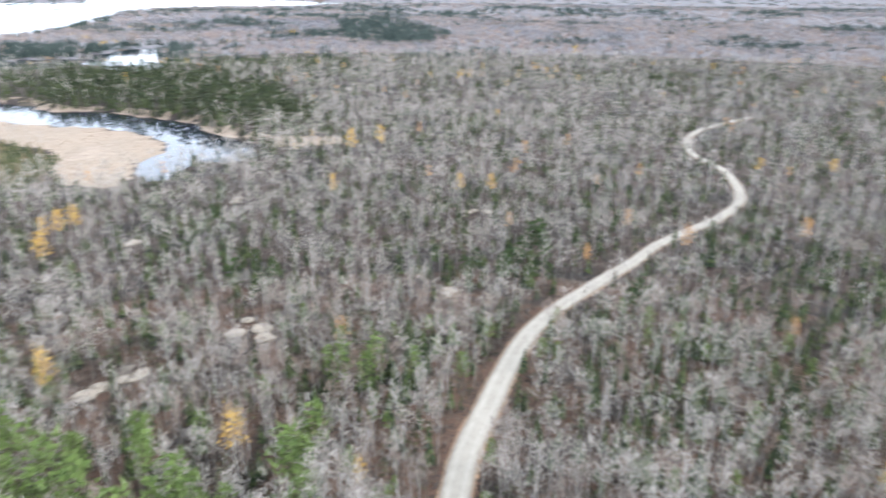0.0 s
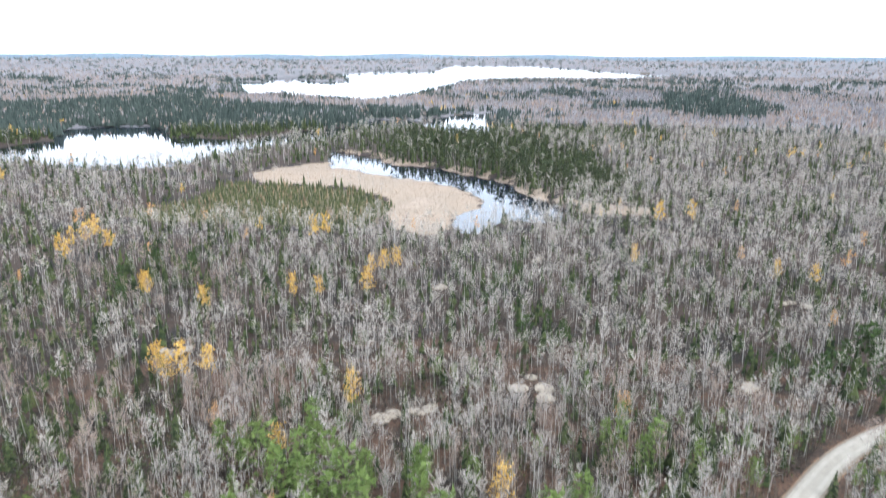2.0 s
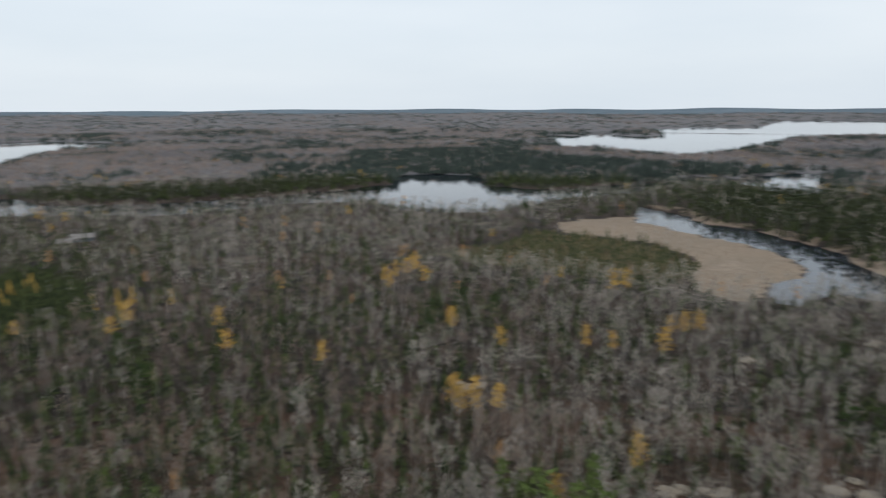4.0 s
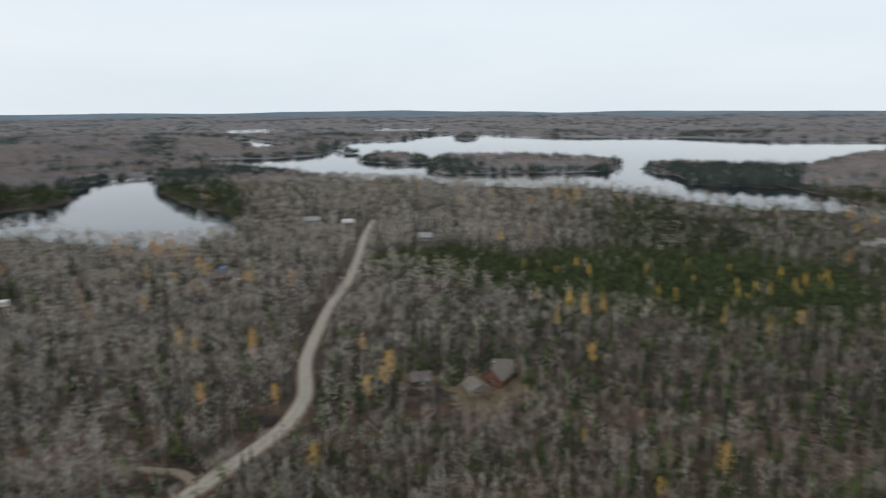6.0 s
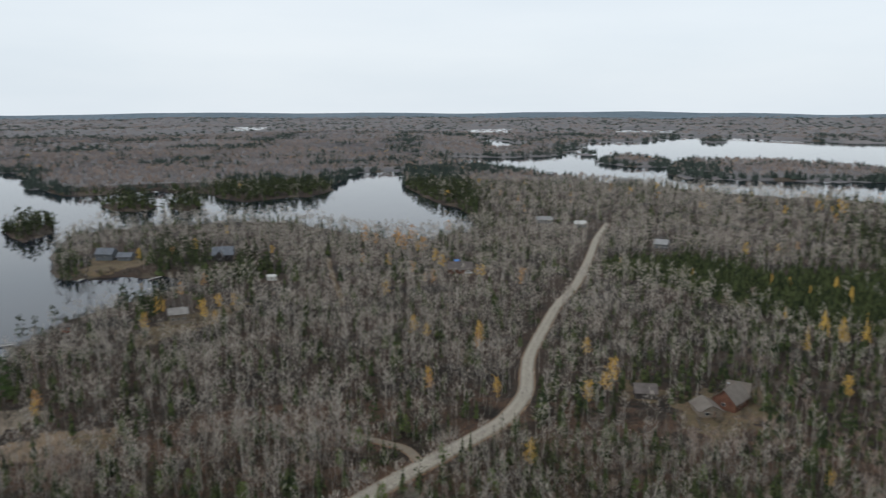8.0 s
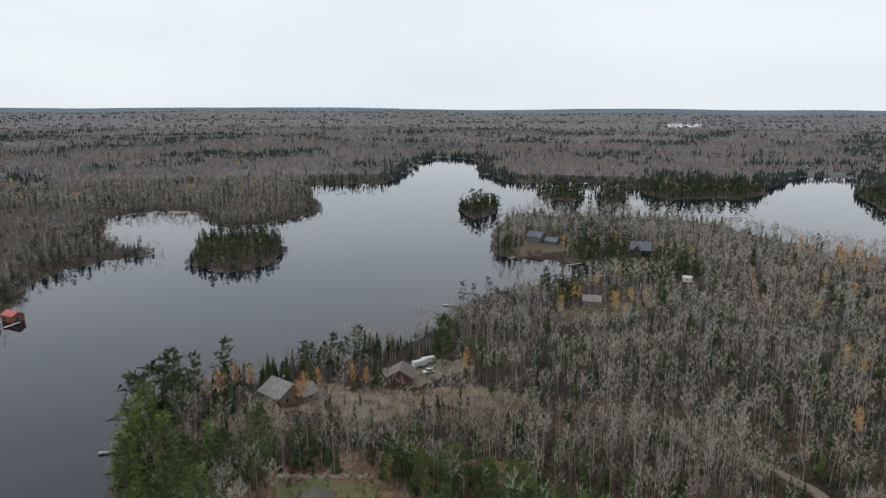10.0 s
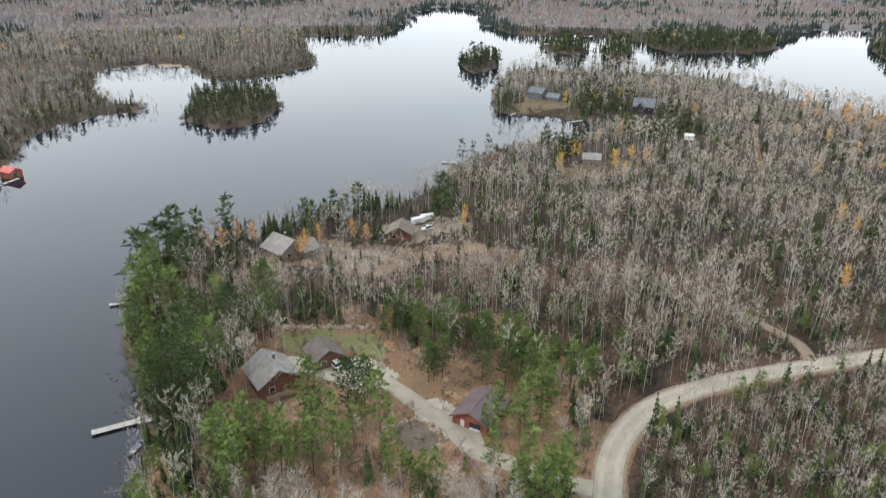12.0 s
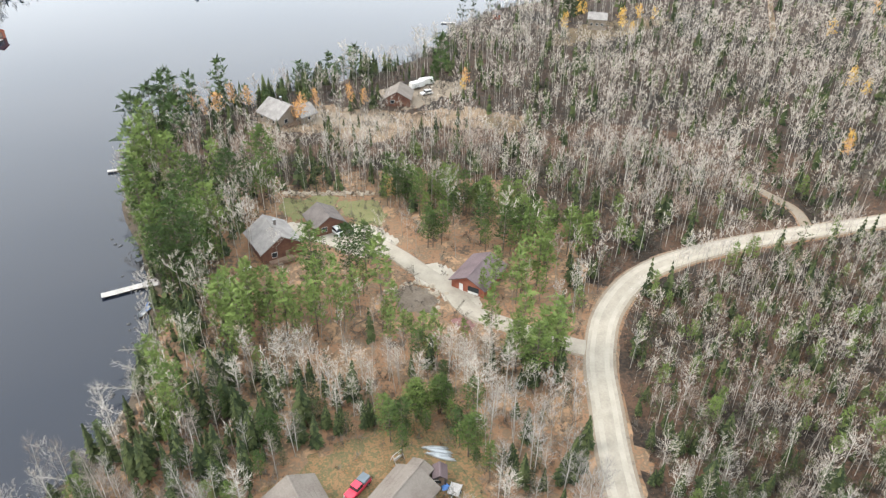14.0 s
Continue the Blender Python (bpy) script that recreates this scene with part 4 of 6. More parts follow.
# where trees stand: rings of jittered places, wider apart further off
def ring_places(r0, r1, gap, az0=-38, az1=200):
    xs, ys = [], []
    r = r0
    while r < r1:
        n = int(radians(az1 - az0) * r / gap)
        a = np.radians(az0) + (np.arange(n) + rng.uniform(0, 1, n)) * radians(az1 - az0) / n
        q = r + rng.uniform(-0.5, 0.5, n) * gap
        xs.append(-np.sin(a) * q)
        ys.append(np.cos(a) * q)
        r += gap
    return np.concatenate(xs), np.concatenate(ys)


def open_land(x, y):
    """Which places may carry a tree, and the depth of the water there."""
    w = water_depth(x, y)
    ok = w < np.where(np.hypot(x, y) < 330, -0.6, -0.9)
    r = np.hypot(x, y)
    near = r < 750
    for line, gap in ((ROAD, 5.3), (DRIVE, 3.2), (SPUR, 2.6), (WOOD_TRACK, 3.2)):
        d, _ = edge_distance(x[near], y[near], line, False)
        ok[near] &= d > gap * np.interp(r[near], (150, 280), (1.0, 0.72)) + rng.uniform(-0.8, 1.2, d.shape)
    for hx, hy in HOUSES_AT:
        far = np.hypot(hx, hy)
        view = 8 + far * 0.055
        u = np.clip(-((x - hx) * hx + (y - hy) * hy) / far, 0, view)
        clear = np.hypot(x - hx + u * hx / far, y - hy + u * hy / far) > 6.5 + far * 0.006
        ok &= clear | (rng.random(x.shape) < 0.06)
    ok &= (depth_in(x, y, REEDS_MARSH) < -2) & (depth_in(x, y, BOG) < 0)
    ok &= depth_in(x, y, COVE_REEDS) < -2
    ok &= ~((depth_in(x, y, CLEARING) > 0) & (rng.random(x.shape) < 0.84))
    ok &= ~((depth_in(x, y, YARD) > 0))
    for gap_outline in ([(-10, -176), (-36, -168), (-38, -158), (-36, -144), (-24, -140), (-10, -150)], [(-28, -128), (-44, -136), (-50, -124), (-44, -110), (-28, -112)], [(-52, -248), (-62, -228), (-90, -236), (-88, -253), (-70, -255)],
                        [(-24, -233), (-40, -232), (-56, -224), (-56, -216), (-30, -220)], [(-80, -216), (-97, -208), (-93, -198), (-76, -192)], [(-205, -54), (-214, -72), (-240, -62), (-226, -48)],
                        [(-142, -292), (-168, -303), (-200, -304), (-214, -296), (-194, -282), (-142, -270)]):
        ok &= ~((depth_in(x, y, gap_outline) > 0) & (rng.random(x.shape) < 0.9))
    for thin_outline, share in (([(-24, -233), (-56, -224), (-84, -224), (-96, -212), (-84, -200), (-60, -204), (-44, -196), (-26, -210)], 0.4), ([(-37, -176), (-46, -184), (-93, -138), (-84, -122)], 0.85)):
        ok &= ~((depth_in(x, y, thin_outline) > 0) & (rng.random(x.shape) < share))
    for ox, oy in OUTCROPS:
        far = math.hypot(ox, oy)
        u = np.clip(-((x - ox) * ox + (y - oy) * oy) / far, 0, 13)
        ok &= np.hypot(x - ox + u * ox / far, y - oy + u * oy / far) > 4.2
    return ok, w


BARE, SPRUCE, PINE, GOLD, TAMA, RUST, PALE, BROWN, YOUNG = range(9)


def species(x, y, w):
    """The kind of tree for each place: bare birch woods with patches of conifers, conifers along shores and on islands."""
    r = np.hypot(x, y)
    p = rng.random(x.shape)
    near = np.where(r < 450, 0.45, 1.0)
    conifer = 0.07 + near * (0.22 * np.clip(wave(x, y, 120, 41) * 1.6 - 0.1, 0, 1) + 0.35 * np.clip(wave(x, y, 420, 42) * 2 - 0.9, 0, 1))
    conifer += np.where((w > -12) & (r > 60), np.where(r < 330, 0.4, 0.24), 0)
    far = np.clip((r - 1200) / 800, 0, 1)
    conifer = conifer + far * np.clip(wave(x, y, 700, 43) * 1.5 - 0.25, 0, 0.6)
    north = (y > 500) & (r < 2200) & (x < -100)
    conifer = np.where(north, conifer + 0.3 + 0.3 * np.clip(wave(x, y, 260, 44) * 2, -1, 1), conifer)
    for outline in ISLES:
        if np.hypot(*np.mean(outline, 0)) < 1100 or len(outline) < 6:
            conifer = np.where(depth_in(x, y, outline) > 0, 0.92, conifer)
    firs = np.zeros(len(x), bool)
    soft = 5 + np.clip(r - 300, 0, 600) * 0.02
    for key, outline in list(FIRS.items()) + [("isle", q) for q in ISLES if np.hypot(*np.mean(q, 0)) < 1100]:
        inside = depth_in(x + soft * wave(x, y, 24, 75), y + soft * wave(x, y, 27, 76), outline) > 0
        share = FIR_SHARE.get(key, 0.75)
        conifer = np.where(inside, np.where((key == "headland") & (w < -70), 0.3, share), conifer)
        firs |= inside
    conifer = np.where(depth_in(x, y, [(25, -84), (29, -101), (14, -110), (-2, -103), (-6, -88), (6, -74)]) > 0, 0.55, conifer)
    patch_ = wave(x, y, 330, 48) + 0.6 * wave(x, y, 130, 49) + rng.normal(0, 0.1, x.shape)
    inside = np.clip((conifer - 0.2) * 1.2, 0, 1)
    far_conifer = np.where(patch_ + inside > np.where(r > 2700, 0.3, 0.6), 0.85, np.where(w > -22, 0.8, 0.04))
    conifer = np.where(r > 950, np.where(firs, conifer, far_conifer), conifer)
    kind = np.where(p < conifer, SPRUCE, BARE)
    q = rng.random(x.shape)
    kind = np.where((kind == SPRUCE) & (q < np.where(r < 330, 0.28, np.where(firs & (r > 450), 0.5, 0.3))) & (r < 900), PINE, kind)
    kind = np.where((kind == BARE) & (q < np.where(r < 700, 0.0012, np.where(r > 1700, 0.0, 0.004)) + np.where(r > 1700, 0.0, np.where(r > 650, 0.02, 0.008)) * np.clip(wave(x, y, 200, 45) * 2 - 0.7, 0, 1)), GOLD, kind)
    kind = np.where((kind == BARE) & (q > np.where(r < 340, 0.9985, 0.995)) & (r < 1700), RUST, kind)
    under = (kind == BARE) & (rng.random(x.shape) < np.where((x < -120) & (y < 120) & (y > -130), 0.4, np.where((y < -130) & (r > 280), 0.14, 0.25)) * (1 + 0.9 * np.clip(wave(x, y, 22, 79) * 1.6, -1, 1))) & (r < 950)
    kind = np.where(under, np.where(rng.random(x.shape) < 0.4, SPRUCE, YOUNG), kind)
    az = np.degrees(np.arctan2(-x, y)) % 360
    side = (az + 180) % 360 - 180
    # browner or paler trees by camera bearing, to darken or lighten parts of the view
    dim = np.maximum(0.75 * np.clip(1.6 - np.abs(az - 72) / 22, 0, 1) * np.clip((440 - r) / 90, 0, 1), np.clip(1.5 - np.abs(az - 99) / 9, 0, 1) * np.clip((290 - r) / 60, 0, 1))
    light = np.clip(1.7 - np.abs(az - 131) / 26, 0, 1) * np.clip(np.minimum((r - 170) / 80, (1000 - r) / 200), 0, 1) + 0.7 * np.clip(1.7 - np.abs(side - 8) / 22, 0, 1) * np.clip(np.minimum((r - 190) / 60, (1000 - r) / 200), 0, 1)
    kind = np.where((dim > rng.random(x.shape)) & (kind == BARE) & (rng.random(x.shape) < 0.28), np.where(rng.random(x.shape) < 0.5, SPRUCE, YOUNG), kind)
    hue = 1.1 * light - 1.0 * dim + 0.6 * wave(x, y, 90, 46) + 0.9 * wave(x, y, 24, 47) + rng.normal(0, 0.35, x.shape)
    kind = np.where((kind == BARE) & (hue > 0.5), PALE, np.where((kind == BARE) & (hue < -0.55), BROWN, kind))
    stand = depth_in(x + 5 * wave(x, y, 30, 73), y + 5 * wave(x, y, 26, 74), SPRUCE_STAND) > 0
    kind = np.where(stand, np.where(q < 0.95, SPRUCE, np.where(q < 0.965, TAMA, BARE)), kind)
    kind = np.where((depth_in(x, y, CLEARING) > 0) & ((kind == SPRUCE) | (kind == PINE) | (kind == YOUNG)), BROWN, kind)
    bog = depth_in(x, y, BOG) > 0
    kind = np.where(bog, np.where(q < 0.91, SPRUCE, TAMA), kind)
    return kind, stand, bog, firs


def fixed(points, kind, jitter=0.5):
    pts = np.array(points, float) + rng.normal(0, jitter, (len(points), 2))
    return pts[:, 0], pts[:, 1], np.full(len(pts), kind)


bands = [(58, 205, 3.0), (205, 340, 4.1), (340, 560, 5.0), (560, 950, 6.6), (950, 1700, 12.0), (1700, 2700, 22.0), (2700, 4900, 46.0)]
placed = []
for r0, r1, gap in bands:
    x, y = ring_places(r0, r1, gap, *((-54, 220) if r0 < 300 else (-38, 201)))
    ok, w = open_land(x, y)
    x, y, w = x[ok], y[ok], w[ok]
    kind, stand, bog, firs = species(x, y, w)
    size = rng.uniform(0.58, 1.05, len(x)) * (1 + 0.12 * wave(x, y, 60, 51))
    size = np.where(kind == SPRUCE, size * rng.uniform(0.55, 1.15, len(x)), size)
    size = np.where(kind == PINE, size * 0.72, size)
    size = np.where(kind == TAMA, rng.uniform(0.5, 0.75, len(x)), size)
    size = np.where(kind == YOUNG, rng.uniform(0.25, 0.68, len(x)) * np.where(np.hypot(x, y) < 205, 1.15, 1.0), size)
    size = np.where(edge_distance(x, y, SHORE_NEAR[20:25], False)[0] < 30, size * 0.6, size)
    size = np.where(firs & ((kind == SPRUCE) | (kind == PINE)), rng.uniform(0.6, 1.15, len(x)) * np.where(np.hypot(x, y) > 480, 1.2, 1.05), size)
    bend = depth_in(x, y, [(-48, -30), (-60, -75), (-82, -106), (-170, -108), (-210, -60), (-160, 0)]) > 0
    size = np.where(bend & (kind != YOUNG), size * 0.75, size)
    size = np.where(bog, size * 0.45, size)
    size = np.where(kind == PALE, size * 1.08, size)
    size = np.where(stand & (kind == SPRUCE), 0.72 + 0.32 * rng.random(len(x)), size)
    if r0 >= 1700:
        size = (0.82 + 0.16 * rng.random(len(x))) * np.where((kind == SPRUCE) & (np.hypot(x, y) > 2700), 0.65, 1.0)
    placed.append([x, y, kind, size])
# the planted spruces stand close together
x, y = ring_places(320, 500, 4.0, 70, 125)
ok = depth_in(x + 5 * wave(x, y, 30, 73), y + 5 * wave(x, y, 26, 74), SPRUCE_STAND) > 0
x, y = x[ok], y[ok]
placed[2] = [np.concatenate([a, b]) for a, b in zip(placed[2], (x, y, np.full(len(x), SPRUCE), rng.uniform(0.6, 1.0, len(x))))]
# low dense regrowth inside the road's bend
x, y = ring_places(62, 205, 2.7, 80, 150)
ok = (depth_in(x, y, [(-48, -30), (-60, -75), (-82, -106), (-165, -110), (-200, -60), (-160, 10)]) > 0) & open_land(x, y)[0]
x, y = x[ok], y[ok]
q = rng.random(len(x)) + 0.25 * wave(x, y, 25, 92)
placed[0] = [np.concatenate([a, b]) for a, b in zip(placed[0], (x, y, np.where(q < 0.55, BARE, np.where(q < 0.67, BROWN, np.where(q < 0.95, YOUNG, SPRUCE))), np.where(q < 0.67, rng.uniform(0.3, 0.55, len(x)), rng.uniform(0.3, 0.6, len(x)))))]
# dense firs and pines in the dark stands and along far shores
x, y = ring_places(480, 1500, 7.6)
ok, w = open_land(x, y)
x, y, w = x[ok], y[ok], w[ok]
keep = (w > -14) & (rng.random(len(x)) < 0.3 + 0.6 * wave(x, y, 160, 91))
for key, outline in FIRS.items():
    if key in ("spit", "west"):
        continue
    keep |= (depth_in(x, y, outline) > 0) & (rng.random(len(x)) < FIR_SHARE.get(key, 0.75))
for outline in ISLES:
    keep |= (depth_in(x, y, outline) > 0) & (rng.random(len(x)) < 0.65) & (np.hypot(*np.mean(outline, 0)) < 1100)
x, y = x[keep], y[keep]
kind, size = np.where(rng.random(len(x)) < 0.25, PINE, SPRUCE), rng.uniform(0.5, 0.95, len(x))
for i, (r0, r1, gap) in enumerate(bands):
    m = (np.hypot(x, y) >= r0) & (np.hypot(x, y) < r1)
    placed[i] = [np.concatenate([a, b[m]]) for a, b in zip(placed[i], (x, y, np.where(kind == PINE, SPRUCE, kind) if r0 >= 950 else kind, size))]
# few turned trees stand by chance in the wood south of the road
for band in placed[:2]:
    turned = ((band[2] == GOLD) | (band[2] == RUST)) & (band[1] < -60)
    band[2] = np.where(turned, BROWN, band[2])
fx, fy, fk = (np.concatenate(c) for c in zip(
    fixed(PINES_DRIVE, PINE), fixed(PINES_YARD, PINE), fixed(PINES_SHORE, PINE), fixed(PINES_GROVE, PINE), fixed(PINES_CLUMP, PINE), fixed(PINES_SHORE, PINE, 3.2), fixed(PINES_DRIVE, PINE, 2.6), fixed(PINES_YARD, PINE, 2.6), fixed(PINES_CLUMP, PINE, 3.5),
    fixed(SPRUCES_NEAR, SPRUCE), fixed(BIRCHES_NEAR, PALE, 1.0), fixed(BIRCHES_NEAR, PALE, 2.5), fixed(PINES_POINT, PINE), fixed(PINES_FRONT, PINE), fixed(PINES_GROVE[:12] * 2, PINE, 1.8), fixed(SPRUCES_ROAD, PINE), fixed(GOLD_NORTH, GOLD), fixed(GOLD_SOUTH, GOLD), fixed(GOLD_EAST, GOLD), fixed(RUST_SOUTH, RUST), fixed(GOLD_YARDS, RUST), fixed(TAMARACK, TAMA), fixed(TAMARACK_SOUTH, TAMA), fixed(PINES_YOUNG * 4, PINE, 2.4)))
fs = rng.uniform(0.85, 1.15, len(fx))
extra = sum(len(q) for q in (PINES_DRIVE, PINES_YARD, PINES_SHORE, PINES_GROVE, PINES_CLUMP))
fs[extra:extra + len(PINES_SHORE) + len(PINES_DRIVE) + len(PINES_YARD)] *= 0.85
fs[(fk == PINE) & (fy > -95) & (fy < -68) & (fx > -38) & (fx < -12)] *= 0.75
fs[fk == GOLD] *= np.where(fy[fk == GOLD] > 0, 1.2, 0.86)
fs[fk == TAMA] *= 1.05
fs[fk == RUST] *= np.where(np.hypot(fx, fy)[fk == RUST] > 300, 1.25, 0.8)
fs[(fk == PINE) & (fx < -83) & (fy < -50) & (fy > -107)] *= 0.5
n_grove = len(PINES_DRIVE) + len(PINES_YARD) + len(PINES_SHORE)
fs[n_grove:n_grove + len(PINES_GROVE)] *= 0.62
fs[n_grove + len(PINES_GROVE):n_grove + len(PINES_GROVE) + len(PINES_CLUMP)] *= 1.3
fs[len(PINES_DRIVE) + len(PINES_YARD):n_grove] *= 1.65
fs[:len(PINES_DRIVE)] *= 1.28
fs[(fk == PINE) & (fx < -18) & (fx > -42) & (fy > -118) & (fy < -100)] *= 0.68
fs[(fk == PINE) & (fx < -43) & (fx > -68) & (fy > -122) & (fy < -86)] *= 0.84
fs[(fk == PINE) & (fx > 10) & (fy > -118)] *= 0.62
fs[-4 * len(PINES_YOUNG):] *= 0.6
dry = (depth_in(fx, fy, [(-28, -127), (-35, -137), (-44, -134), (-49, -122), (-44, -112), (-29, -114)]) < 0) & (depth_in(fx, fy, [(-12, -162), (-37, -168), (-36, -145), (-24, -141), (-17, -150)]) < 0) & (depth_in(fx, fy, [(-10, -152), (-28, -152), (-26, -136), (-13, -135.5)]) < 0) & (np.hypot(fx + 24, fy + 76.5) > 6.0) & (water_depth(fx, fy) < -0.6) & (edge_distance(fx, fy, ROAD, False)[0] > 5.0) & (edge_distance(fx, fy, DRIVE, False)[0] > 2.4)
fx, fy, fk, fs = fx[dry], fy[dry], fk[dry], fs[dry]
fr = np.hypot(fx, fy)
for i, (r0, r1, gap) in enumerate(bands):
    m = (fr >= r0) & (fr < r1)
    placed[i] = [np.concatenate([a, b[m]]) for a, b in zip(placed[i], (fx, fy, fk, fs))]

# low birches stand between the cabins' grass and the open pines
birches = np.isin(placed[0][2], (BARE, PALE, BROWN)) & (placed[0][0] > -60) & (placed[0][0] < 12) & (placed[0][1] > -118) & (placed[0][1] < -84)
placed[0][3] = np.where(birches, placed[0][3] * 0.74, placed[0][3])
for band in placed[2:4]:
    cove = (band[0] > -110) & (np.hypot(band[0], band[1]) > 425) & (np.hypot(band[0], band[1]) < 730) & (band[1] < -300)
    band[3] = np.where(cove, band[3] * 0.66, band[3])

MATS = {k: m + [m[0]] for k, m in {BARE: [M_BARK, M_TWIG], PALE: [M_BARK, M_TWIG_PALE], BROWN: [M_BARK, M_TWIG_BROWN], SPRUCE: [M_DARKBARK, M_SPRUCE], YOUNG: [M_DARKBARK, M_OLIVE], PINE: [M_DARKBARK, M_PINE], GOLD: [M_BARK, M_GOLD], TAMA: [M_DARKBARK, M_TAMARACK], RUST: [M_BARK, M_RUST]}.items()}
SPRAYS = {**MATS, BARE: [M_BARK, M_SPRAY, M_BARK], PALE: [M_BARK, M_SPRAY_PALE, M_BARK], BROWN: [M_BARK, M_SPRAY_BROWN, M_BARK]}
WORDS = {BARE: ("bare_birch", "leafless birch with a pale stem and grey twigs", "tree"),
         PALE: ("pale_birch", "leafless birch with a wide whitish crown", "tree"),
         BROWN: ("bare_aspen", "leafless aspen with brownish grey twigs", "tree"),
         SPRUCE: ("spruce", "narrow dark green spruce", "tree"),
         YOUNG: ("young_fir", "small bushy olive green fir under the birches", "tree"),
         PINE: ("pine", "tall bright green pine with a bare lower stem", "tree"),
         GOLD: ("golden_aspen", "aspen holding its last golden yellow leaves", "tree"),
         TAMA: ("tamarack", "golden tamarack turning before needle fall", "tree"),
         RUST: ("rusty_oak", "small oak with rust brown leaves", "tree")}


def shapes_for(kind, level, fine=False):
    if kind in (BARE, PALE, BROWN):
        more, wide = (1.1, 1.3) if kind == PALE else (1.0, 1.0)
        return [(lambda: bare_tree(22, 24, 0.036 * more, 5, thick=0.085, wide=wide), lambda: bare_tree(*((9, 7, 0.7 * more) if fine else (7, 5, 0.95 * more)), 3, thick=0.085, wide=wide), lambda: bare_tree(6, 4, 1.9 * more, 3, thick=0.11, wide=wide),
                 lambda: bare_tree(5, 3, 3.2 * more, 3, thick=0.16, wide=wide))[level]() for _ in range(8)]
    if kind == SPRUCE:
        return [(lambda: spruce(15, 8, slim=w), lambda: spruce(8, 5, sides=3, slim=w) if fine else fir(6, 5, slim=w), lambda: fir(4, 5, slim=w), lambda: fir(3, 4, slim=w * 1.1))[level]() for w in (0.12, 0.14, 0.16, 0.19, 0.22)]
    if kind == YOUNG:
        return [(lambda: pine(9, 5, 9, 0.6, 5, tall=10.0, low=0.04), lambda: pine(4, 3, 3, 1.35, 3, tall=10.0, low=0.04) if fine else fir(4, 4, slim=w), lambda: fir(3, 4, slim=w), lambda: fir(2, 4, slim=w))[level]() for w in (0.17, 0.2, 0.23, 0.27)]
    if kind == TAMA:
        return [(spruce(10, 6, slim=0.15), spruce(9, 5, slim=0.17, sides=3), fir(5, 5, slim=0.2), fir(3, 4))[level] for _ in range(3)]
    if kind == PINE:
        return [(lambda: pine(12, 5, 17, 0.55, 5), lambda: pine(8, 5, 5, 1.2, 3) if fine else pine(6, 4, 5, 1.6, 3), lambda: pine(5, 4, 2, 2.3, 3), lambda: pine(4, 3, 2, 2.9, 3))[level]() for _ in range(6)]
    return [(leafy_tree(26, 420, 0.4, 5), leafy_tree(16, 240, 0.65, 3), leafy_tree(9, 80, 1.1, 3), leafy_tree(4, 22, 2.0, 3))[level] for _ in range(4)]


# trees outside the camera's view take plainer shapes; unseen ones fill in below it
x, y, kind, size = placed[0]
plain = (np.degrees(np.arctan2(-x, y)) % 360 < 112) & (np.hypot(x, y) < 98) | (np.degrees(np.arctan2(-x, y)) % 360 > 300) & (np.hypot(x, y) < 98)
ux, uy = ring_places(8, 58, 3.6, -180, 180)
uk, us = species(ux, uy, water_depth(ux, uy))[0], rng.uniform(0.5, 1.0, len(ux))
placed[2] = [np.concatenate([a, b[plain], c]) for a, b, c in zip(placed[2], placed[0], (ux, uy, uk, us))]
placed[0] = [a[~plain] for a in placed[0]]

# the trees nearest to the camera's plan point, with southern pines favoured, stand singly
x, y, kind, size = placed[0]
single = np.zeros(len(x), bool)
order = np.argsort(np.hypot(x, y) - 70 * ((kind == PINE) & (y < -130)))
for k in (BARE, PALE, BROWN, SPRUCE, PINE, GOLD, RUST, YOUNG):
    mine = order[kind[order] == k][:300 if k == SPRUCE else 200 if k == PINE else 180]
    single[mine] = True
    shapes = shapes_for(k, 0)
    name, words, category = WORDS[k]
    models = [tree_thing(name, s, MATS[k], ("trunk", "crown"), words, category, name.replace("_", " ") + "s of the near wood") for s in shapes]
    zz = height(x[mine], y[mine])
    for i, j in enumerate(mine):
        m = pose(x[j], y[j], zz[i], rng.normal(0, 2), rng.normal(0, 2), rng.uniform(0, 360)) @ Matrix.Diagonal((size[j] * rng.uniform(0.85, 1.2) * (1.12 if k == PINE else 1.0),) * 2 + (size[j], 1))
        if i < len(models):
            models[i].matrix_basis = m
        else:
            copy = copy_thing(models[i % len(models)], Matrix())
            copy.matrix_basis = m
placed[0] = [a[~single] for a in placed[0]]
STAND_WORDS = {PALE: "whitish leafless birches", BROWN: "brownish leafless aspen wood", BARE: "grey leafless birch and aspen wood", SPRUCE: "dark green spruce wood", YOUNG: "small bushy olive firs under the bare trees", PINE: "bright green pine wood",
               GOLD: "scattered golden aspens in the bare wood", TAMA: "golden tamaracks among spruces", RUST: "scattered rust brown oaks"}
for i, (x, y, kind, size) in enumerate(placed[:4]):
    fine = i == 0
    i = (1, 1, 2, 3)[i] - 1
    z = height(x, y)
    for k in WORDS:
        m = kind == k
        if m.any():
            # pines past the two near bands take the shaded copy of the needles
            scatter_mesh(WORDS[k][0] + "_wood", shapes_for(k, i + 1, fine), x[m], y[m], z[m], size[m], [M_DARKBARK, M_SHADEPINE, M_DARKBARK] if k == PINE and i else SPRAYS[k], STAND_WORDS[k], "wood")
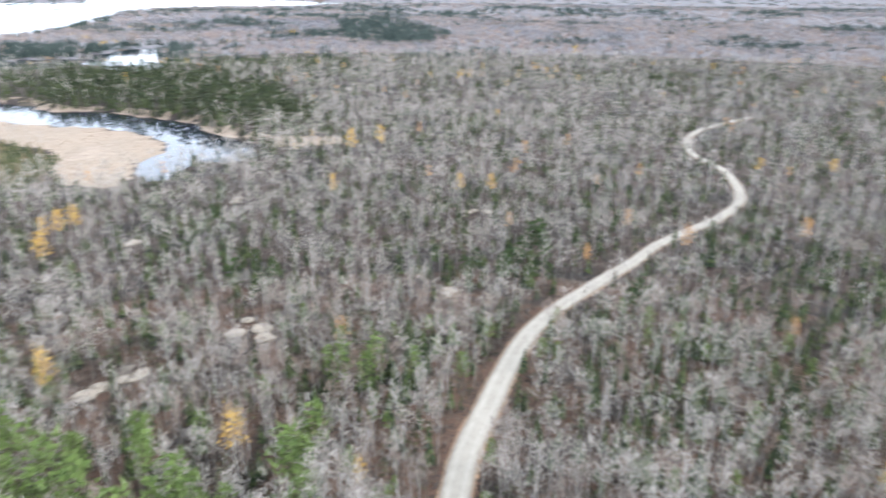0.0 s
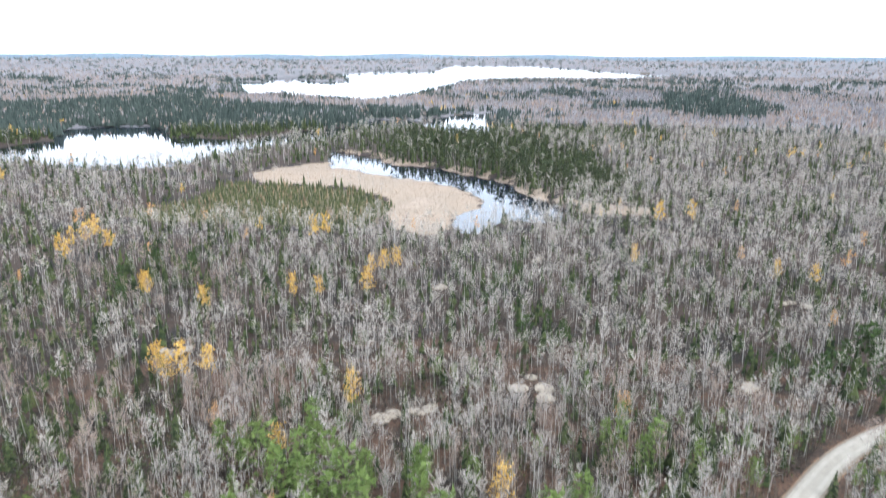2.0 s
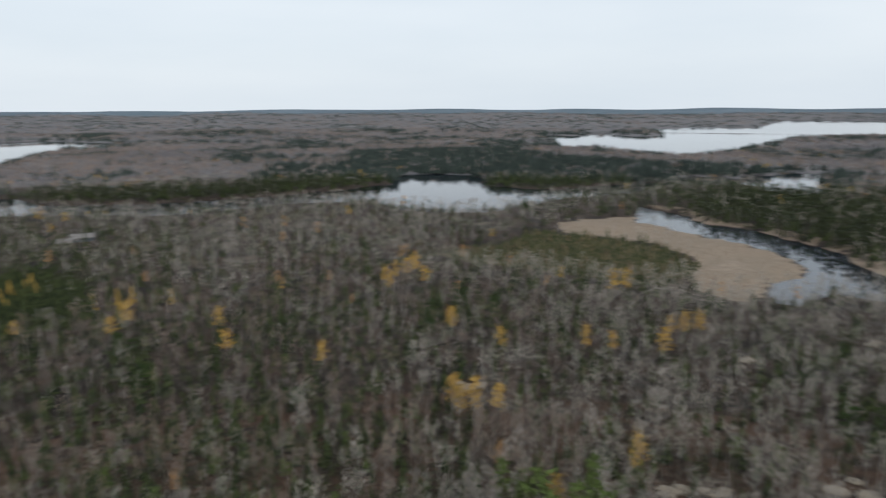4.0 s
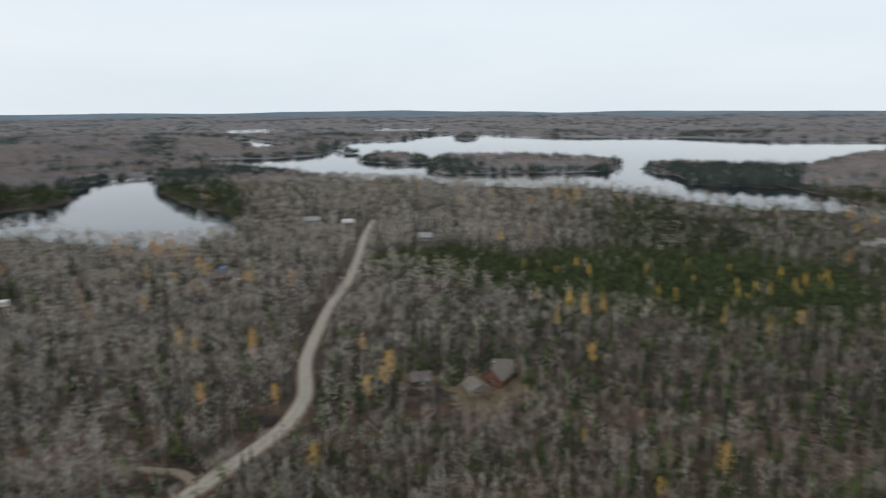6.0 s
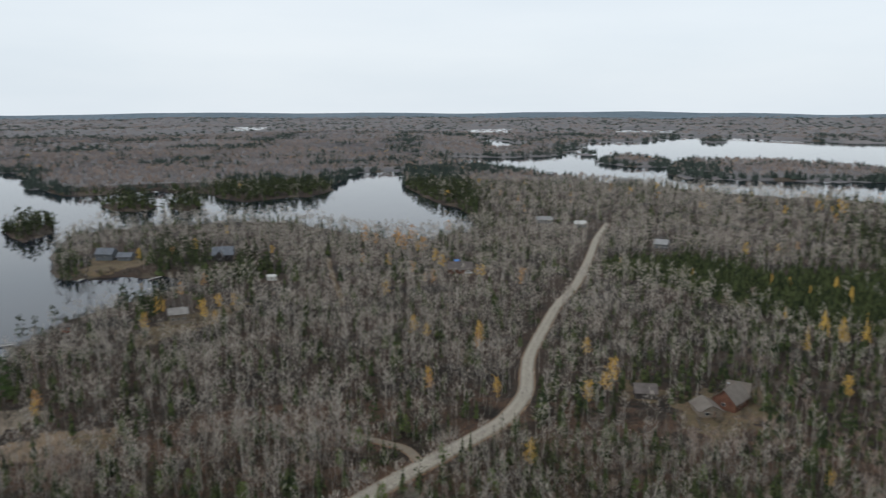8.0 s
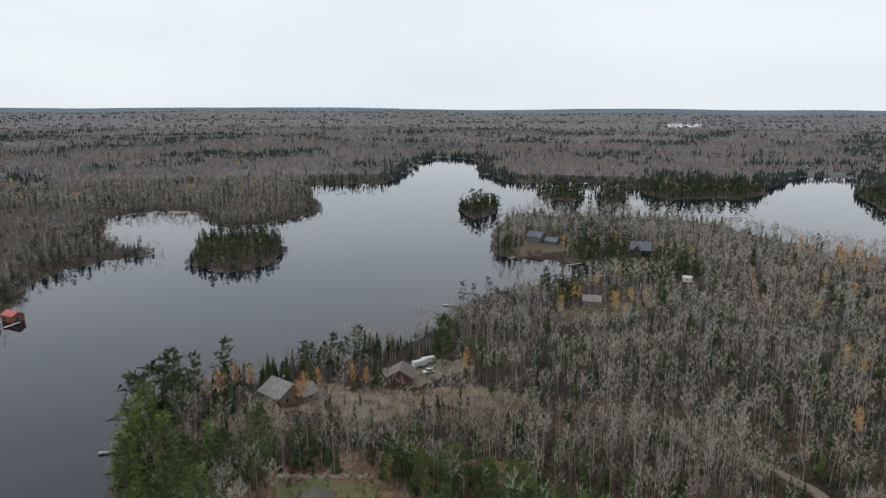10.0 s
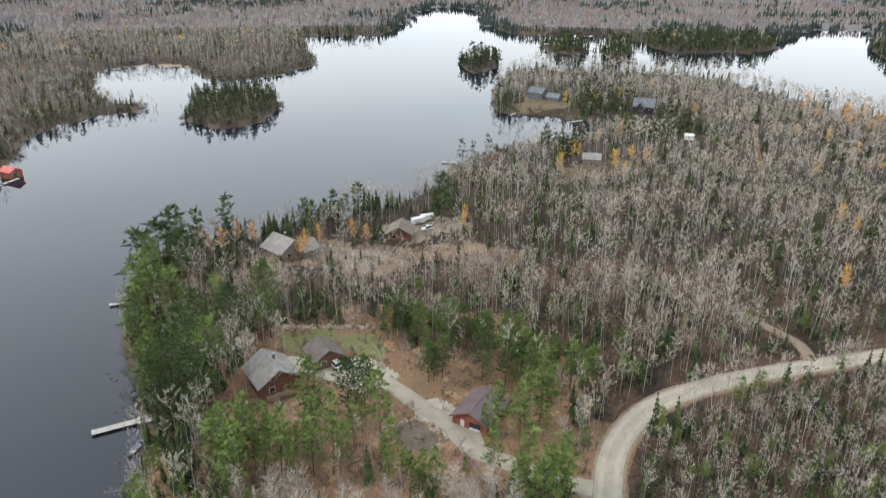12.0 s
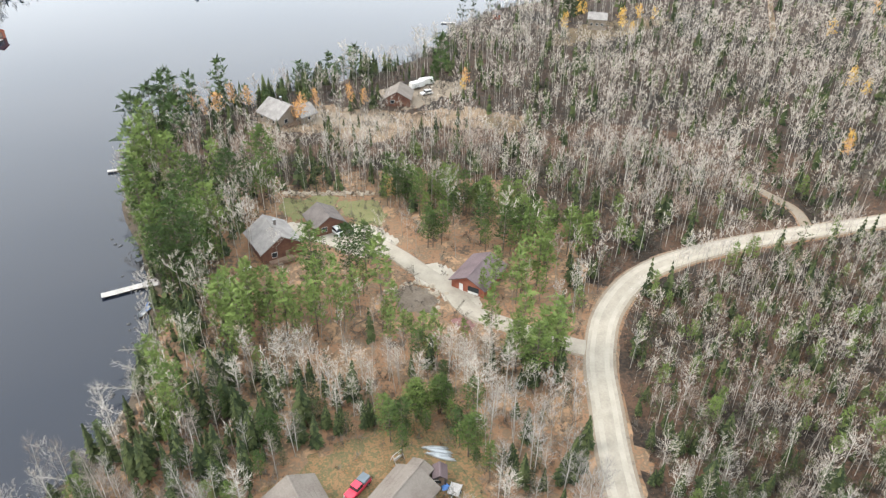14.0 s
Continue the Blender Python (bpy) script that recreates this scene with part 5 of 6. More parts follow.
for i, (x, y, kind, size) in enumerate(placed[4:]):
    z = height(x, y)
    broad = (1.1, 1.6, 3.0)[i]
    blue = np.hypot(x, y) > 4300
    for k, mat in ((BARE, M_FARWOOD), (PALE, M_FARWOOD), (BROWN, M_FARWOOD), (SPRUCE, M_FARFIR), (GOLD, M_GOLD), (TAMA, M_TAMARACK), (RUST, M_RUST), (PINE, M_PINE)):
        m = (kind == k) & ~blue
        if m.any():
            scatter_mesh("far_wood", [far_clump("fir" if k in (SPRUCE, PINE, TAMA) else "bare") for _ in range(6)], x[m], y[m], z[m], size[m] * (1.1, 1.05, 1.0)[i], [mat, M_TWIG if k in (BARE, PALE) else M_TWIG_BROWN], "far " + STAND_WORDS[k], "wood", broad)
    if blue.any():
        scatter_mesh("distant_wood", [far_clump("fir") for _ in range(6)], x[blue], y[blue], z[blue] - 3, size[blue] * 0.6, [M_HAZEFIR], "distant fir woods on the skyline, tinted blue for haze", "wood", broad)


def undergrowth(name, r0, r1, gap, share, shapes, mat, label, low, high):
    x, y = ring_places(r0, r1, gap, -54, 218)
    w = water_depth(x, y)
    ok = (w < -1.5) & (rng.random(x.shape) < share * (1 + 0.8 * wave(x, y, 40, 61 if share > 0.4 else 63)))
    for line, room in ((ROAD, 4.6), (DRIVE, 2.6), (SPUR, 3.2), (WOOD_TRACK, 3.0)):
        ok &= edge_distance(x, y, line, False)[0] > room
    for outline in (CLEARING, YARD):
        ok &= ~((depth_in(x, y, outline) > 0) & (rng.random(x.shape) < 0.6))
    for hx, hy in HOUSES_AT[:10]:
        ok &= np.hypot(x - hx, y - hy) > 6.5
    x, y = x[ok], y[ok]
    scatter_mesh(name, shapes, x, y, height(x, y), rng.uniform(low, high, len(x)), [mat], label, "undergrowth")


undergrowth("undergrowth", 60, 205, 1.95, 0.85, [shrub(5, 0.9) for _ in range(6)], M_SHRUB, "dense low leafless brown undergrowth between the trees", 0.6, 1.5)
undergrowth("undergrowth", 205, 360, 3.6, 0.8, [shrub(4, 1.4) for _ in range(6)], M_SHRUB, "low leafless brown undergrowth further off", 0.9, 1.7)
undergrowth("dead_grass", 60, 180, 2.3, 0.5, [shrub(6, 0.2) for _ in range(4)], M_GRASS, "tufts of tan dead grass and bracken", 0.25, 0.45)

undergrowth("bracken", 60, 330, 3.0, 0.3, [shrub(4, 1.1) for _ in range(4)], M_BRACKEN, "patches of rust brown dead bracken", 0.25, 0.5)

x, y = ring_places(150, 760, 4.2, -38, 201)
w = water_depth(x, y)
ok = (w < -0.6) & (w > -11) & (rng.random(len(x)) < 0.8) & (depth_in(x, y, REEDS_MARSH) < 0) & (depth_in(x, y, COVE_REEDS) < 0)
x, y = x[ok], y[ok]
scatter_mesh("shore_brush", [shrub(5, 1.7) for _ in range(6)], x, y, height(x, y), rng.uniform(0.9, 2.2, len(x)), [M_SHRUB], "grey leafless brush crowding the lake shore", "undergrowth")

# small spruces of the bog
x, y = ring_places(300, 640, 3.4, 20, 80)
ok = (depth_in(x + 4 * wave(x, y, 30, 71), y + 4 * wave(x, y, 34, 72), BOG) > 0) & (water_depth(x, y) < -3)
x, y = x[ok], y[ok]
scatter_mesh("bog_spruce", [fir(3, 4, slim=0.2) for _ in range(4)], x, y, height(x, y), rng.uniform(0.25, 0.55, len(x)), [M_DARKBARK, M_BOG, M_DARKBARK], "small olive spruces crowding a bog", "wood")
pick = rng.random(len(x)) < 0.09
scatter_mesh("bog_tamarack", [fir(3, 4, slim=0.16) for _ in range(4)], x[pick] + 1, y[pick] + 1, height(x[pick], y[pick]), rng.uniform(0.35, 0.65, int(pick.sum())), [M_DARKBARK, M_GRASS, M_DARKBARK], "small faded golden tamaracks in a bog", "wood")

# reeds
def reed():
    s = Shape()
    for _ in range(6):
        p = np.array([rng.normal(0, 0.9), rng.normal(0, 0.9), -0.1])
        s.sliver(p, p + (rng.normal(0, 0.3), rng.normal(0, 0.3), rng.uniform(0.5, 1.2)), rng.uniform(0.2, 0.4), 0)
    return s.done()


x, y = ring_places(340, 740, 3.6, 5, 205)
ok = (np.maximum(depth_in(x, y, REEDS_MARSH), depth_in(x, y, COVE_REEDS)) > 0) & (water_depth(x, y) < -0.5)
x, y = x[ok], y[ok]
scatter_mesh("reeds", [reed() for _ in range(5)], x, y, height(x, y), rng.uniform(0.7, 1.2, len(x)), [M_REED], "tan dry reeds standing in a marsh", "reeds")

# ---------- things that people built ----------
M_LOG = material("brown_log_wall", [(0.075, 0.035, 0.025), (0.12, 0.055, 0.036), (0.15, 0.075, 0.05)], 0.6, 6.0, rough=0.7)
M_REDWALL = material("red_stained_boards", [(0.17, 0.05, 0.03), (0.23, 0.075, 0.045), (0.26, 0.1, 0.06)], 0.6, 6.0, rough=0.7)
M_GREYWALL = material("grey_blue_siding", [(0.07, 0.08, 0.09), (0.1, 0.112, 0.125), (0.12, 0.135, 0.15)], 0.6, 6.0, rough=0.7)
M_DARKWALL = material("dark_timber_wall", [(0.03, 0.027, 0.026), (0.05, 0.045, 0.043), (0.065, 0.058, 0.055)], 0.6, 6.0, rough=0.7)
M_TANWALL = material("weathered_timber", [(0.14, 0.115, 0.09), (0.2, 0.17, 0.135), (0.24, 0.2, 0.165)], 0.6, 6.0, rough=0.8)
M_ROOFGREY = material("grey_shingles", [(0.15, 0.14, 0.132), (0.2, 0.188, 0.178), (0.245, 0.23, 0.218)], 0.5, 5.0, rough=0.75)
M_ROOFBROWN = material("brown_shingles", [(0.075, 0.064, 0.06), (0.105, 0.09, 0.083), (0.13, 0.11, 0.102)], 0.5, 5.0, rough=0.75)
M_ROOFPLUM = material("plum_metal_roof", [(0.085, 0.062, 0.066), (0.11, 0.08, 0.085), (0.13, 0.098, 0.1)], 0.4, 4.0, rough=0.45, bump=0.1)
M_PALEROOF = material("pale_metal_roof", [(0.2, 0.2, 0.2), (0.27, 0.27, 0.27)], 0.4, 3.0, rough=0.4, bump=0.1)
M_CAP = material("slate_grey_paint", [(0.09, 0.11, 0.13), (0.12, 0.14, 0.16)], 1.0, 6.0, rough=0.4)
M_ROOFTAN = material("tan_shingles", [(0.115, 0.095, 0.08), (0.14, 0.12, 0.103), (0.16, 0.14, 0.122)], 0.3, 3.0, rough=0.8)
M_ROOFBLUE = material("slate_blue_shingles", [(0.085, 0.095, 0.11), (0.12, 0.13, 0.15), (0.14, 0.155, 0.175)], 0.5, 5.0, rough=0.75)
M_REDROOF = material("red_metal_roof", [(0.34, 0.07, 0.06), (0.42, 0.1, 0.085), (0.45, 0.13, 0.11)], 0.4, 4.0, rough=0.5, bump=0.1)
M_WHITE = material("white_paint", [(0.45, 0.45, 0.435), (0.53, 0.53, 0.515), (0.58, 0.58, 0.565)], 0.5, 4.0, rough=0.5, bump=0.05)
M_PLANK = material("grey_dock_plank", [(0.27, 0.255, 0.24), (0.36, 0.342, 0.322), (0.42, 0.4, 0.38)], 0.6, 6.0, rough=0.85)
M_DECK = material("brown_deck_board", [(0.13, 0.085, 0.06), (0.19, 0.13, 0.095), (0.23, 0.165, 0.12)], 0.6, 6.0, rough=0.8)
M_GLASS = material("dark_window_glass", [(0.02, 0.025, 0.03), (0.03, 0.035, 0.04)], 0.5, 2.0, rough=0.05, bump=0, spec=0.6)
M_TYRE = material("black_rubber", [(0.015, 0.015, 0.015), (0.03, 0.03, 0.03)], 2.0, 8.0, rough=0.85, bump=0.1)
M_STEEL = material("dull_aluminium", [(0.26, 0.28, 0.29), (0.36, 0.38, 0.39)], 0.8, 6.0, rough=0.4, metal=0.6, bump=0.05)
M_CARRED = material("red_car_paint", [(0.42, 0.02, 0.045), (0.5, 0.03, 0.06)], 0.5, 2.0, rough=0.3, bump=0, spec=0.5)
M_CARDARK = material("black_car_paint", [(0.015, 0.017, 0.02), (0.025, 0.028, 0.033)], 0.5, 2.0, rough=0.3, bump=0, spec=0.5)
M_CARWHITE = material("white_car_paint", [(0.5, 0.5, 0.49), (0.57, 0.57, 0.56)], 0.5, 2.0, rough=0.35, bump=0, spec=0.5)
M_TARP = material("blue_tarpaulin", [(0.06, 0.16, 0.42), (0.09, 0.22, 0.55), (0.13, 0.28, 0.6)], 0.8, 5.0, rough=0.5, bump=0.4)
M_LAMP = material("lamp_lens", [(0.5, 0.5, 0.48), (0.6, 0.6, 0.58)], 2.0, 8.0, rough=0.2, bump=0)


def part(name, bm, mat, parent, label=""):
    me = bpy.data.meshes.new(name)
    bmesh.ops.recalc_face_normals(bm, faces=bm.faces)
    bm.to_mesh(me)
    bm.free()
    me.materials.append(mat)
    ob = new(name, me)
    ob.parent = parent
    return tagged(ob, label) if label else ob


def block(x, y, z, sx, sy, sz, taper=1.0, bevel=0.0, rot=None):
    """A box with its foot's centre at x, y, z; taper narrows its top."""
    bm = bmesh.new()
    bmesh.ops.create_cube(bm, size=1)
    for v in bm.verts:
        k = taper if v.co.z > 0 else 1.0
        v.co = Vector((v.co.x * sx * k, v.co.y * sy * k, (v.co.z + 0.5) * sz))
    if bevel:
        bmesh.ops.bevel(bm, geom=bm.edges[:], offset=bevel, segments=1, affect="EDGES")
    bmesh.ops.transform(bm, matrix=Matrix.Translation((x, y, z)) @ (rot or Matrix()), verts=bm.verts)
    return bm


def prism(profile, depth, m):
    """A flat outline in x and z, given thickness along y, then placed by m."""
    bm = bmesh.new()
    a = [bm.verts.new((x, -depth / 2, z)) for x, z in profile]
    b = [bm.verts.new((x, depth / 2, z)) for x, z in profile]
    bm.faces.new(a)
    bm.faces.new(b[::-1])
    for i in range(len(a)):
        j = (i + 1) % len(a)
        bm.faces.new((a[i], b[i], b[j], a[j]))
    bmesh.ops.transform(bm, matrix=m, verts=bm.verts)
    return bm


def tube(p, q, r0, r1=None, sides=10):
    bm = bmesh.new()
    p, q = Vector(p), Vector(q)
    bmesh.ops.create_cone(bm, cap_ends=True, segments=sides, radius1=r0, radius2=r0 if r1 is None else r1, depth=(q - p).length)
    bmesh.ops.transform(bm, matrix=Matrix.Translation((p + q) / 2) @ (q - p).to_track_quat("Z", "Y").to_matrix().to_4x4(), verts=bm.verts)
    return bm


def root_at(name, x, y, angle, label, category, group="", lift=0.0, z=None):
    ob = tagged(new(name), label, category, group)
    ob.matrix_basis = pose(x, y, (ground_at(x, y) if z is None else z) + lift, 0, 0, angle)
    return ob


def window_part(parent, x, y, z, w, h, across):
    """A window proud of a wall: frame with a pane under it."""
    t = 0.07
    frame_ = part("window", block(x, y, z, *((w, t, h) if across else (t, w, h)), bevel=0.01), M_WHITE, parent, "white-framed window")
    part("pane", block(x + (0 if across else math.copysign(0.03, x)), y + (math.copysign(0.03, y) if across else 0), z + 0.09, *((w - 0.18, t, h - 0.18) if across else (t, w - 0.18, h - 0.18))), M_GLASS, frame_, "dark glass pane")


def house(x, y, angle, length, width, eave, peak, wall_mat, roof_mat, label, name="house", chimney=True, deck=False, garage=False, over=0.6, lift=0.0, windows=3, category="house"):
    """A gabled building: four walls, two roof slopes, openings, chimney and deck. Its ridge runs along x."""
    root = root_at(name, x, y, angle, label, category, lift=lift)
    L, W, t = length / 2, width / 2, 0.2
    for s in (-1, 1):
        part("wall", block(0, s * (W - t / 2), -0.6, length - 2 * t, t, eave + 0.6), wall_mat, root)
        gable = [(-W, -0.6), (W, -0.6), (W, eave), (0, peak - 0.12), (-W, eave)]
        part("gable_wall", prism(gable, t, Matrix.Translation((s * (L - t / 2), 0, 0)) @ Matrix.Rotation(radians(90), 4, "Z")), wall_mat, root)
        slope = (peak - eave) / W
        low, th = eave - slope * over, 0.22
        outline = [(0, peak), (s * (W + over), low), (s * (W + over), low + th), (0, peak + th)]
        roof = part("roof_slope", prism(outline, length + 2 * over, Matrix.Rotation(radians(90), 4, "Z")), roof_mat, root)
        rows = int((W + over) / 0.9)
        for k in range(1, rows + 1):
            f = k / (rows + 0.5)
            c = (W + over) * f
            part("roof_course", block(0, 0, 0, length + 2 * over, 0.86, 0.03, rot=Matrix.Translation((0, -s * c, peak + th - slope * c)) @ Matrix.Rotation(s * math.atan(slope), 4, "X")), roof_mat, roof)
    part("ridge_cap", block(0, 0, peak + 0.16, length + 2 * over, 0.45, 0.14, taper=0.6), roof_mat, root)
    for k in range(windows):
        wx_ = -L + length * (k + 0.7) / (windows + 0.4)
        for s in (-1, 1):
            window_part(root, wx_, s * (W + 0.01), eave * 0.42, 1.1, min(1.1, eave * 0.4), True)
    if garage:
        # no real opening: a dark panel paints the shade inside the doorway
        part("garage_door", block(L + 0.03, W * 0.35, 0, 0.08, 2.8, 2.1, bevel=0.01), M_GLASS, root, "dark panel for the shade in an open garage doorway")
        part("garage_door", block(L + 0.08, W * 0.35, 0, 0.08, 2.7, 0.8, bevel=0.01), M_WHITE, root, "white half-lowered garage door")
        part("door", block(L + 0.03, -W * 0.4, 0, 0.08, 0.95, 2.05, bevel=0.01), M_WHITE, root, "white side door")
    else:
        part("door", block(L + 0.03, W * 0.25, 0.1, 0.08, 0.95, 2.05, bevel=0.01), M_DECK, root, "brown entrance door")
        window_part(root, L + 0.02, -W * 0.4, eave * 0.35, 1.5, min(1.4, eave * 0.5), False)
        window_part(root, -L - 0.02, 0, eave * 0.38, 1.4, min(1.2, eave * 0.45), False)
    if chimney:
        c = part("chimney", block(-L * 0.15, W * 0.22, peak - 0.9, 0.55, 0.55, 1.9), M_ROOFBROWN, root, "short chimney")
        part("chimney_cap", block(-L * 0.15, W * 0.22, peak + 1.0, 0.75, 0.75, 0.12), M_STEEL, c)
    if deck:
        d = part("deck", block(L + 1.4, -W * 0.15, 0.5, 2.6, width * 0.6, 0.16), M_DECK, root, "brown timber deck")
        for s in (-1, 1):
            part("deck_post", block(L + 2.6, -W * 0.15 + s * width * 0.28, -0.6, 0.14, 0.14, 2.1), M_DECK, d)
        part("deck_rail", block(L + 2.65, -W * 0.15, 1.4, 0.1, width * 0.6, 0.12), M_DECK, d)
        part("deck_screen", block(L + 2.65, -W * 0.15, 0.75, 0.05, width * 0.58, 0.5), M_DECK, d)
    return root


def way(dx, dy):
    return math.degrees(math.atan2(dy, dx))


house(-5.6, -152.3, way(-2.9, 10.7), 11, 10, 3.4, 6.6, M_LOG, M_ROOFGREY, "brown log house with a light grey shingle roof and deck", deck=True)
house(-19.3, -158.6, way(-1.6, 7.5), 7.6, 7.6, 2.9, 5.2, M_LOG, M_ROOFBROWN, "brown garage with a dark grey-brown shingle roof", "garage", chimney=False, windows=2, category="garage")
house(-49.8, -125, way(7.6, 6.9), 11, 8.4, 2.5, 4.5, M_REDWALL, M_ROOFPLUM, "red board garage with a plum metal roof", "garage", chimney=False, garage=True, category="garage")
house(-15.6, -69.5, way(-0.77, -0.63), 10.5, 7.6, 3.0, 5.2, M_TANWALL, M_ROOFTAN, "cabin with a tan shingle roof beside the grass yard", "cabin", chimney=False)
house(-0.6, -72.6, way(0.25, -1), 9, 8, 3.0, 5.2, M_TANWALL, M_ROOFTAN, "low cabin with a worn tan shingle roof", "cabin", chimney=False)
house(-17.2, -232, way(-0.5, 0.86), 11, 11, 3.2, 6.6, M_TANWALL, M_ROOFGREY, "lakeside house with a wide pale grey roof", deck=True)
house(-24.2, -229.8, way(-0.86, -0.5), 6, 7, 3.0, 5.4, M_TANWALL, M_ROOFGREY, "grey-roofed wing of the lakeside house", "house_wing", chimney=False, windows=1)
house(-60, -236.5, way(0.4, 1), 9, 9, 2.9, 5.6, M_LOG, M_ROOFTAN, "brown cottage with a pale tan roof on a gravel yard", "cottage", chimney=False)
house(-236.5, -64, way(-1, 0.15), 10, 8, 3.3, 7.0, M_LOG, M_ROOFTAN, "two-storey brown timber house with a steep tan roof")
house(-243, -63.5, way(-0.2, 1), 7, 5.5, 3.3, 6.4, M_LOG, M_ROOFTAN, "steep tan-roofed gable wing of the timber house", "house_wing", chimney=False, windows=1)
house(-226, -68.5, way(0.75, 0.66), 8, 7.5, 2.2, 4.2, M_TANWALL, M_ROOFTAN, "garage with a pale weathered roof", "garage", chimney=False, windows=1, category="garage")
house(-226, -90, way(-0.5, 0.8), 7, 6, 2.6, 4.6, M_DARKWALL, M_ROOFBROWN, "small dark shed with a brown roof", "shed", chimney=False, windows=1, category="shed")
house(-219.5, -461, way(-5.6, 7.5), 11, 8, 4.6, 7.6, M_GREYWALL, M_ROOFBLUE, "grey-blue two-storey lake house with stone chimney")
house(-227, -450, way(-5.6, 7.5), 9, 6.5, 2.8, 5.0, M_GREYWALL, M_ROOFBLUE, "low grey garage wing by the lake house", "garage", chimney=False, category="garage")
house(-269, -402, way(-10, 8), 13, 10, 4.2, 8.6, M_DARKWALL, M_ROOFBLUE, "dark timber lodge with a steep slate-blue roof", "lodge", deck=True)
house(-264, -399, way(-8, -10), 6, 5, 4.0, 7.4, M_DARKWALL, M_ROOFBLUE, "gabled dark timber front of the lodge", "lodge_gable", chimney=False, windows=0)
house(-171.5, -295.5, way(-8, 4.5), 8, 6.5, 5.2, 7.2, M_TANWALL, M_ROOFGREY, "two-storey grey timber cabin with a pale roof", "cabin", chimney=False, deck=True)
house(-334, -253, way(-9, 12), 14, 8, 3.0, 6.4, M_LOG, M_ROOFBROWN, "brown house with a reddish-brown roof under birches")
house(-493, -190, way(-1.4, 8), 9, 8, 3.2, 5.8, M_GREYWALL, M_PALEROOF, "grey house with a pale metal roof in the wood")
house(-535, -313, way(-9, 12), 13, 8, 3.2, 5.6, M_GREYWALL, M_PALEROOF, "long grey house with a whitish roof", chimney=False)
house(-537, -279, way(-6.3, 8.3), 9, 7, 3.0, 5.0, M_GREYWALL, M_WHITE, "small garage with a white roof by the road's end", "garage", chimney=False, category="garage")
house(-206, -264, way(-6, 4), 6, 5.5, 2.6, 4.6, M_TANWALL, M_ROOFBROWN, "small shed with a weathered brown roof", "shed", chimney=False, windows=1, category="shed")
house(-570, 132, way(0.2, 1), 16, 8, 3.2, 5.6, M_GREYWALL, M_ROOFGREY, "long grey farm building among bare trees", "barn", chimney=False, category="barn")
house(-556, 118, way(0.5, 1), 10, 7, 3.2, 5.4, M_TANWALL, M_ROOFGREY, "grey-roofed outbuilding among bare trees", "barn", chimney=False, category="barn")
house(-775, 506, way(0.6, 1), 11, 8, 3.6, 6.4, M_TANWALL, M_ROOFGREY, "cottage with a pale roof on the far bank", "cottage", chimney=False)
house(-897, 196, way(0.2, 1), 12, 8, 3.6, 6.4, M_TANWALL, M_ROOFGREY, "shoreline cottage with a pale grey roof", "cottage", chimney=False)
house(-905, 250, way(0.2, 1), 12, 8, 3.6, 6.4, M_GREYWALL, M_ROOFTAN, "shoreline cottage with a tan roof", "cottage", chimney=False)
house(-133, -325, way(-1, 0.4), 4, 3, 2.2, 3.4, M_REDWALL, M_ROOFBROWN, "tiny brown shed on the lake bank", "shed", chimney=False, windows=1, over=0.3, category="shed")
house(-251, -328, way(-1, 1), 5, 3, 2.4, 3.2, M_WHITE, M_WHITE, "white camper cabin half hidden by firs", "camper", chimney=False, windows=1, over=0.2, category="camper")

# blue tarpaulin on the brown house's roof
tarp = root_at("roof_tarp", -337.2, -258, way(-9, 12), "bright blue tarpaulin over part of a roof", "tarp")
part("tarp_sheet", prism([(-2.6, 4.4), (0, 6.75), (2.6, 4.4), (2.6, 4.5), (0, 6.9), (-2.6, 4.5)], 3.2, Matrix.Rotation(radians(90), 4, "Z")), M_TARP, tarp)


# ---------- vehicles ----------
def wheel(parent, x, y, r=0.36, w=0.24):
    tyre = part("wheel", tube((x, y - w / 2, r), (x, y + w / 2, r), r, sides=14), M_TYRE, parent, "black tyre")
    part("rim", tube((x, y - w / 2 - 0.02, r), (x, y + w / 2 + 0.02, r), r * 0.6, sides=10), M_STEEL, tyre, "dull metal rim")


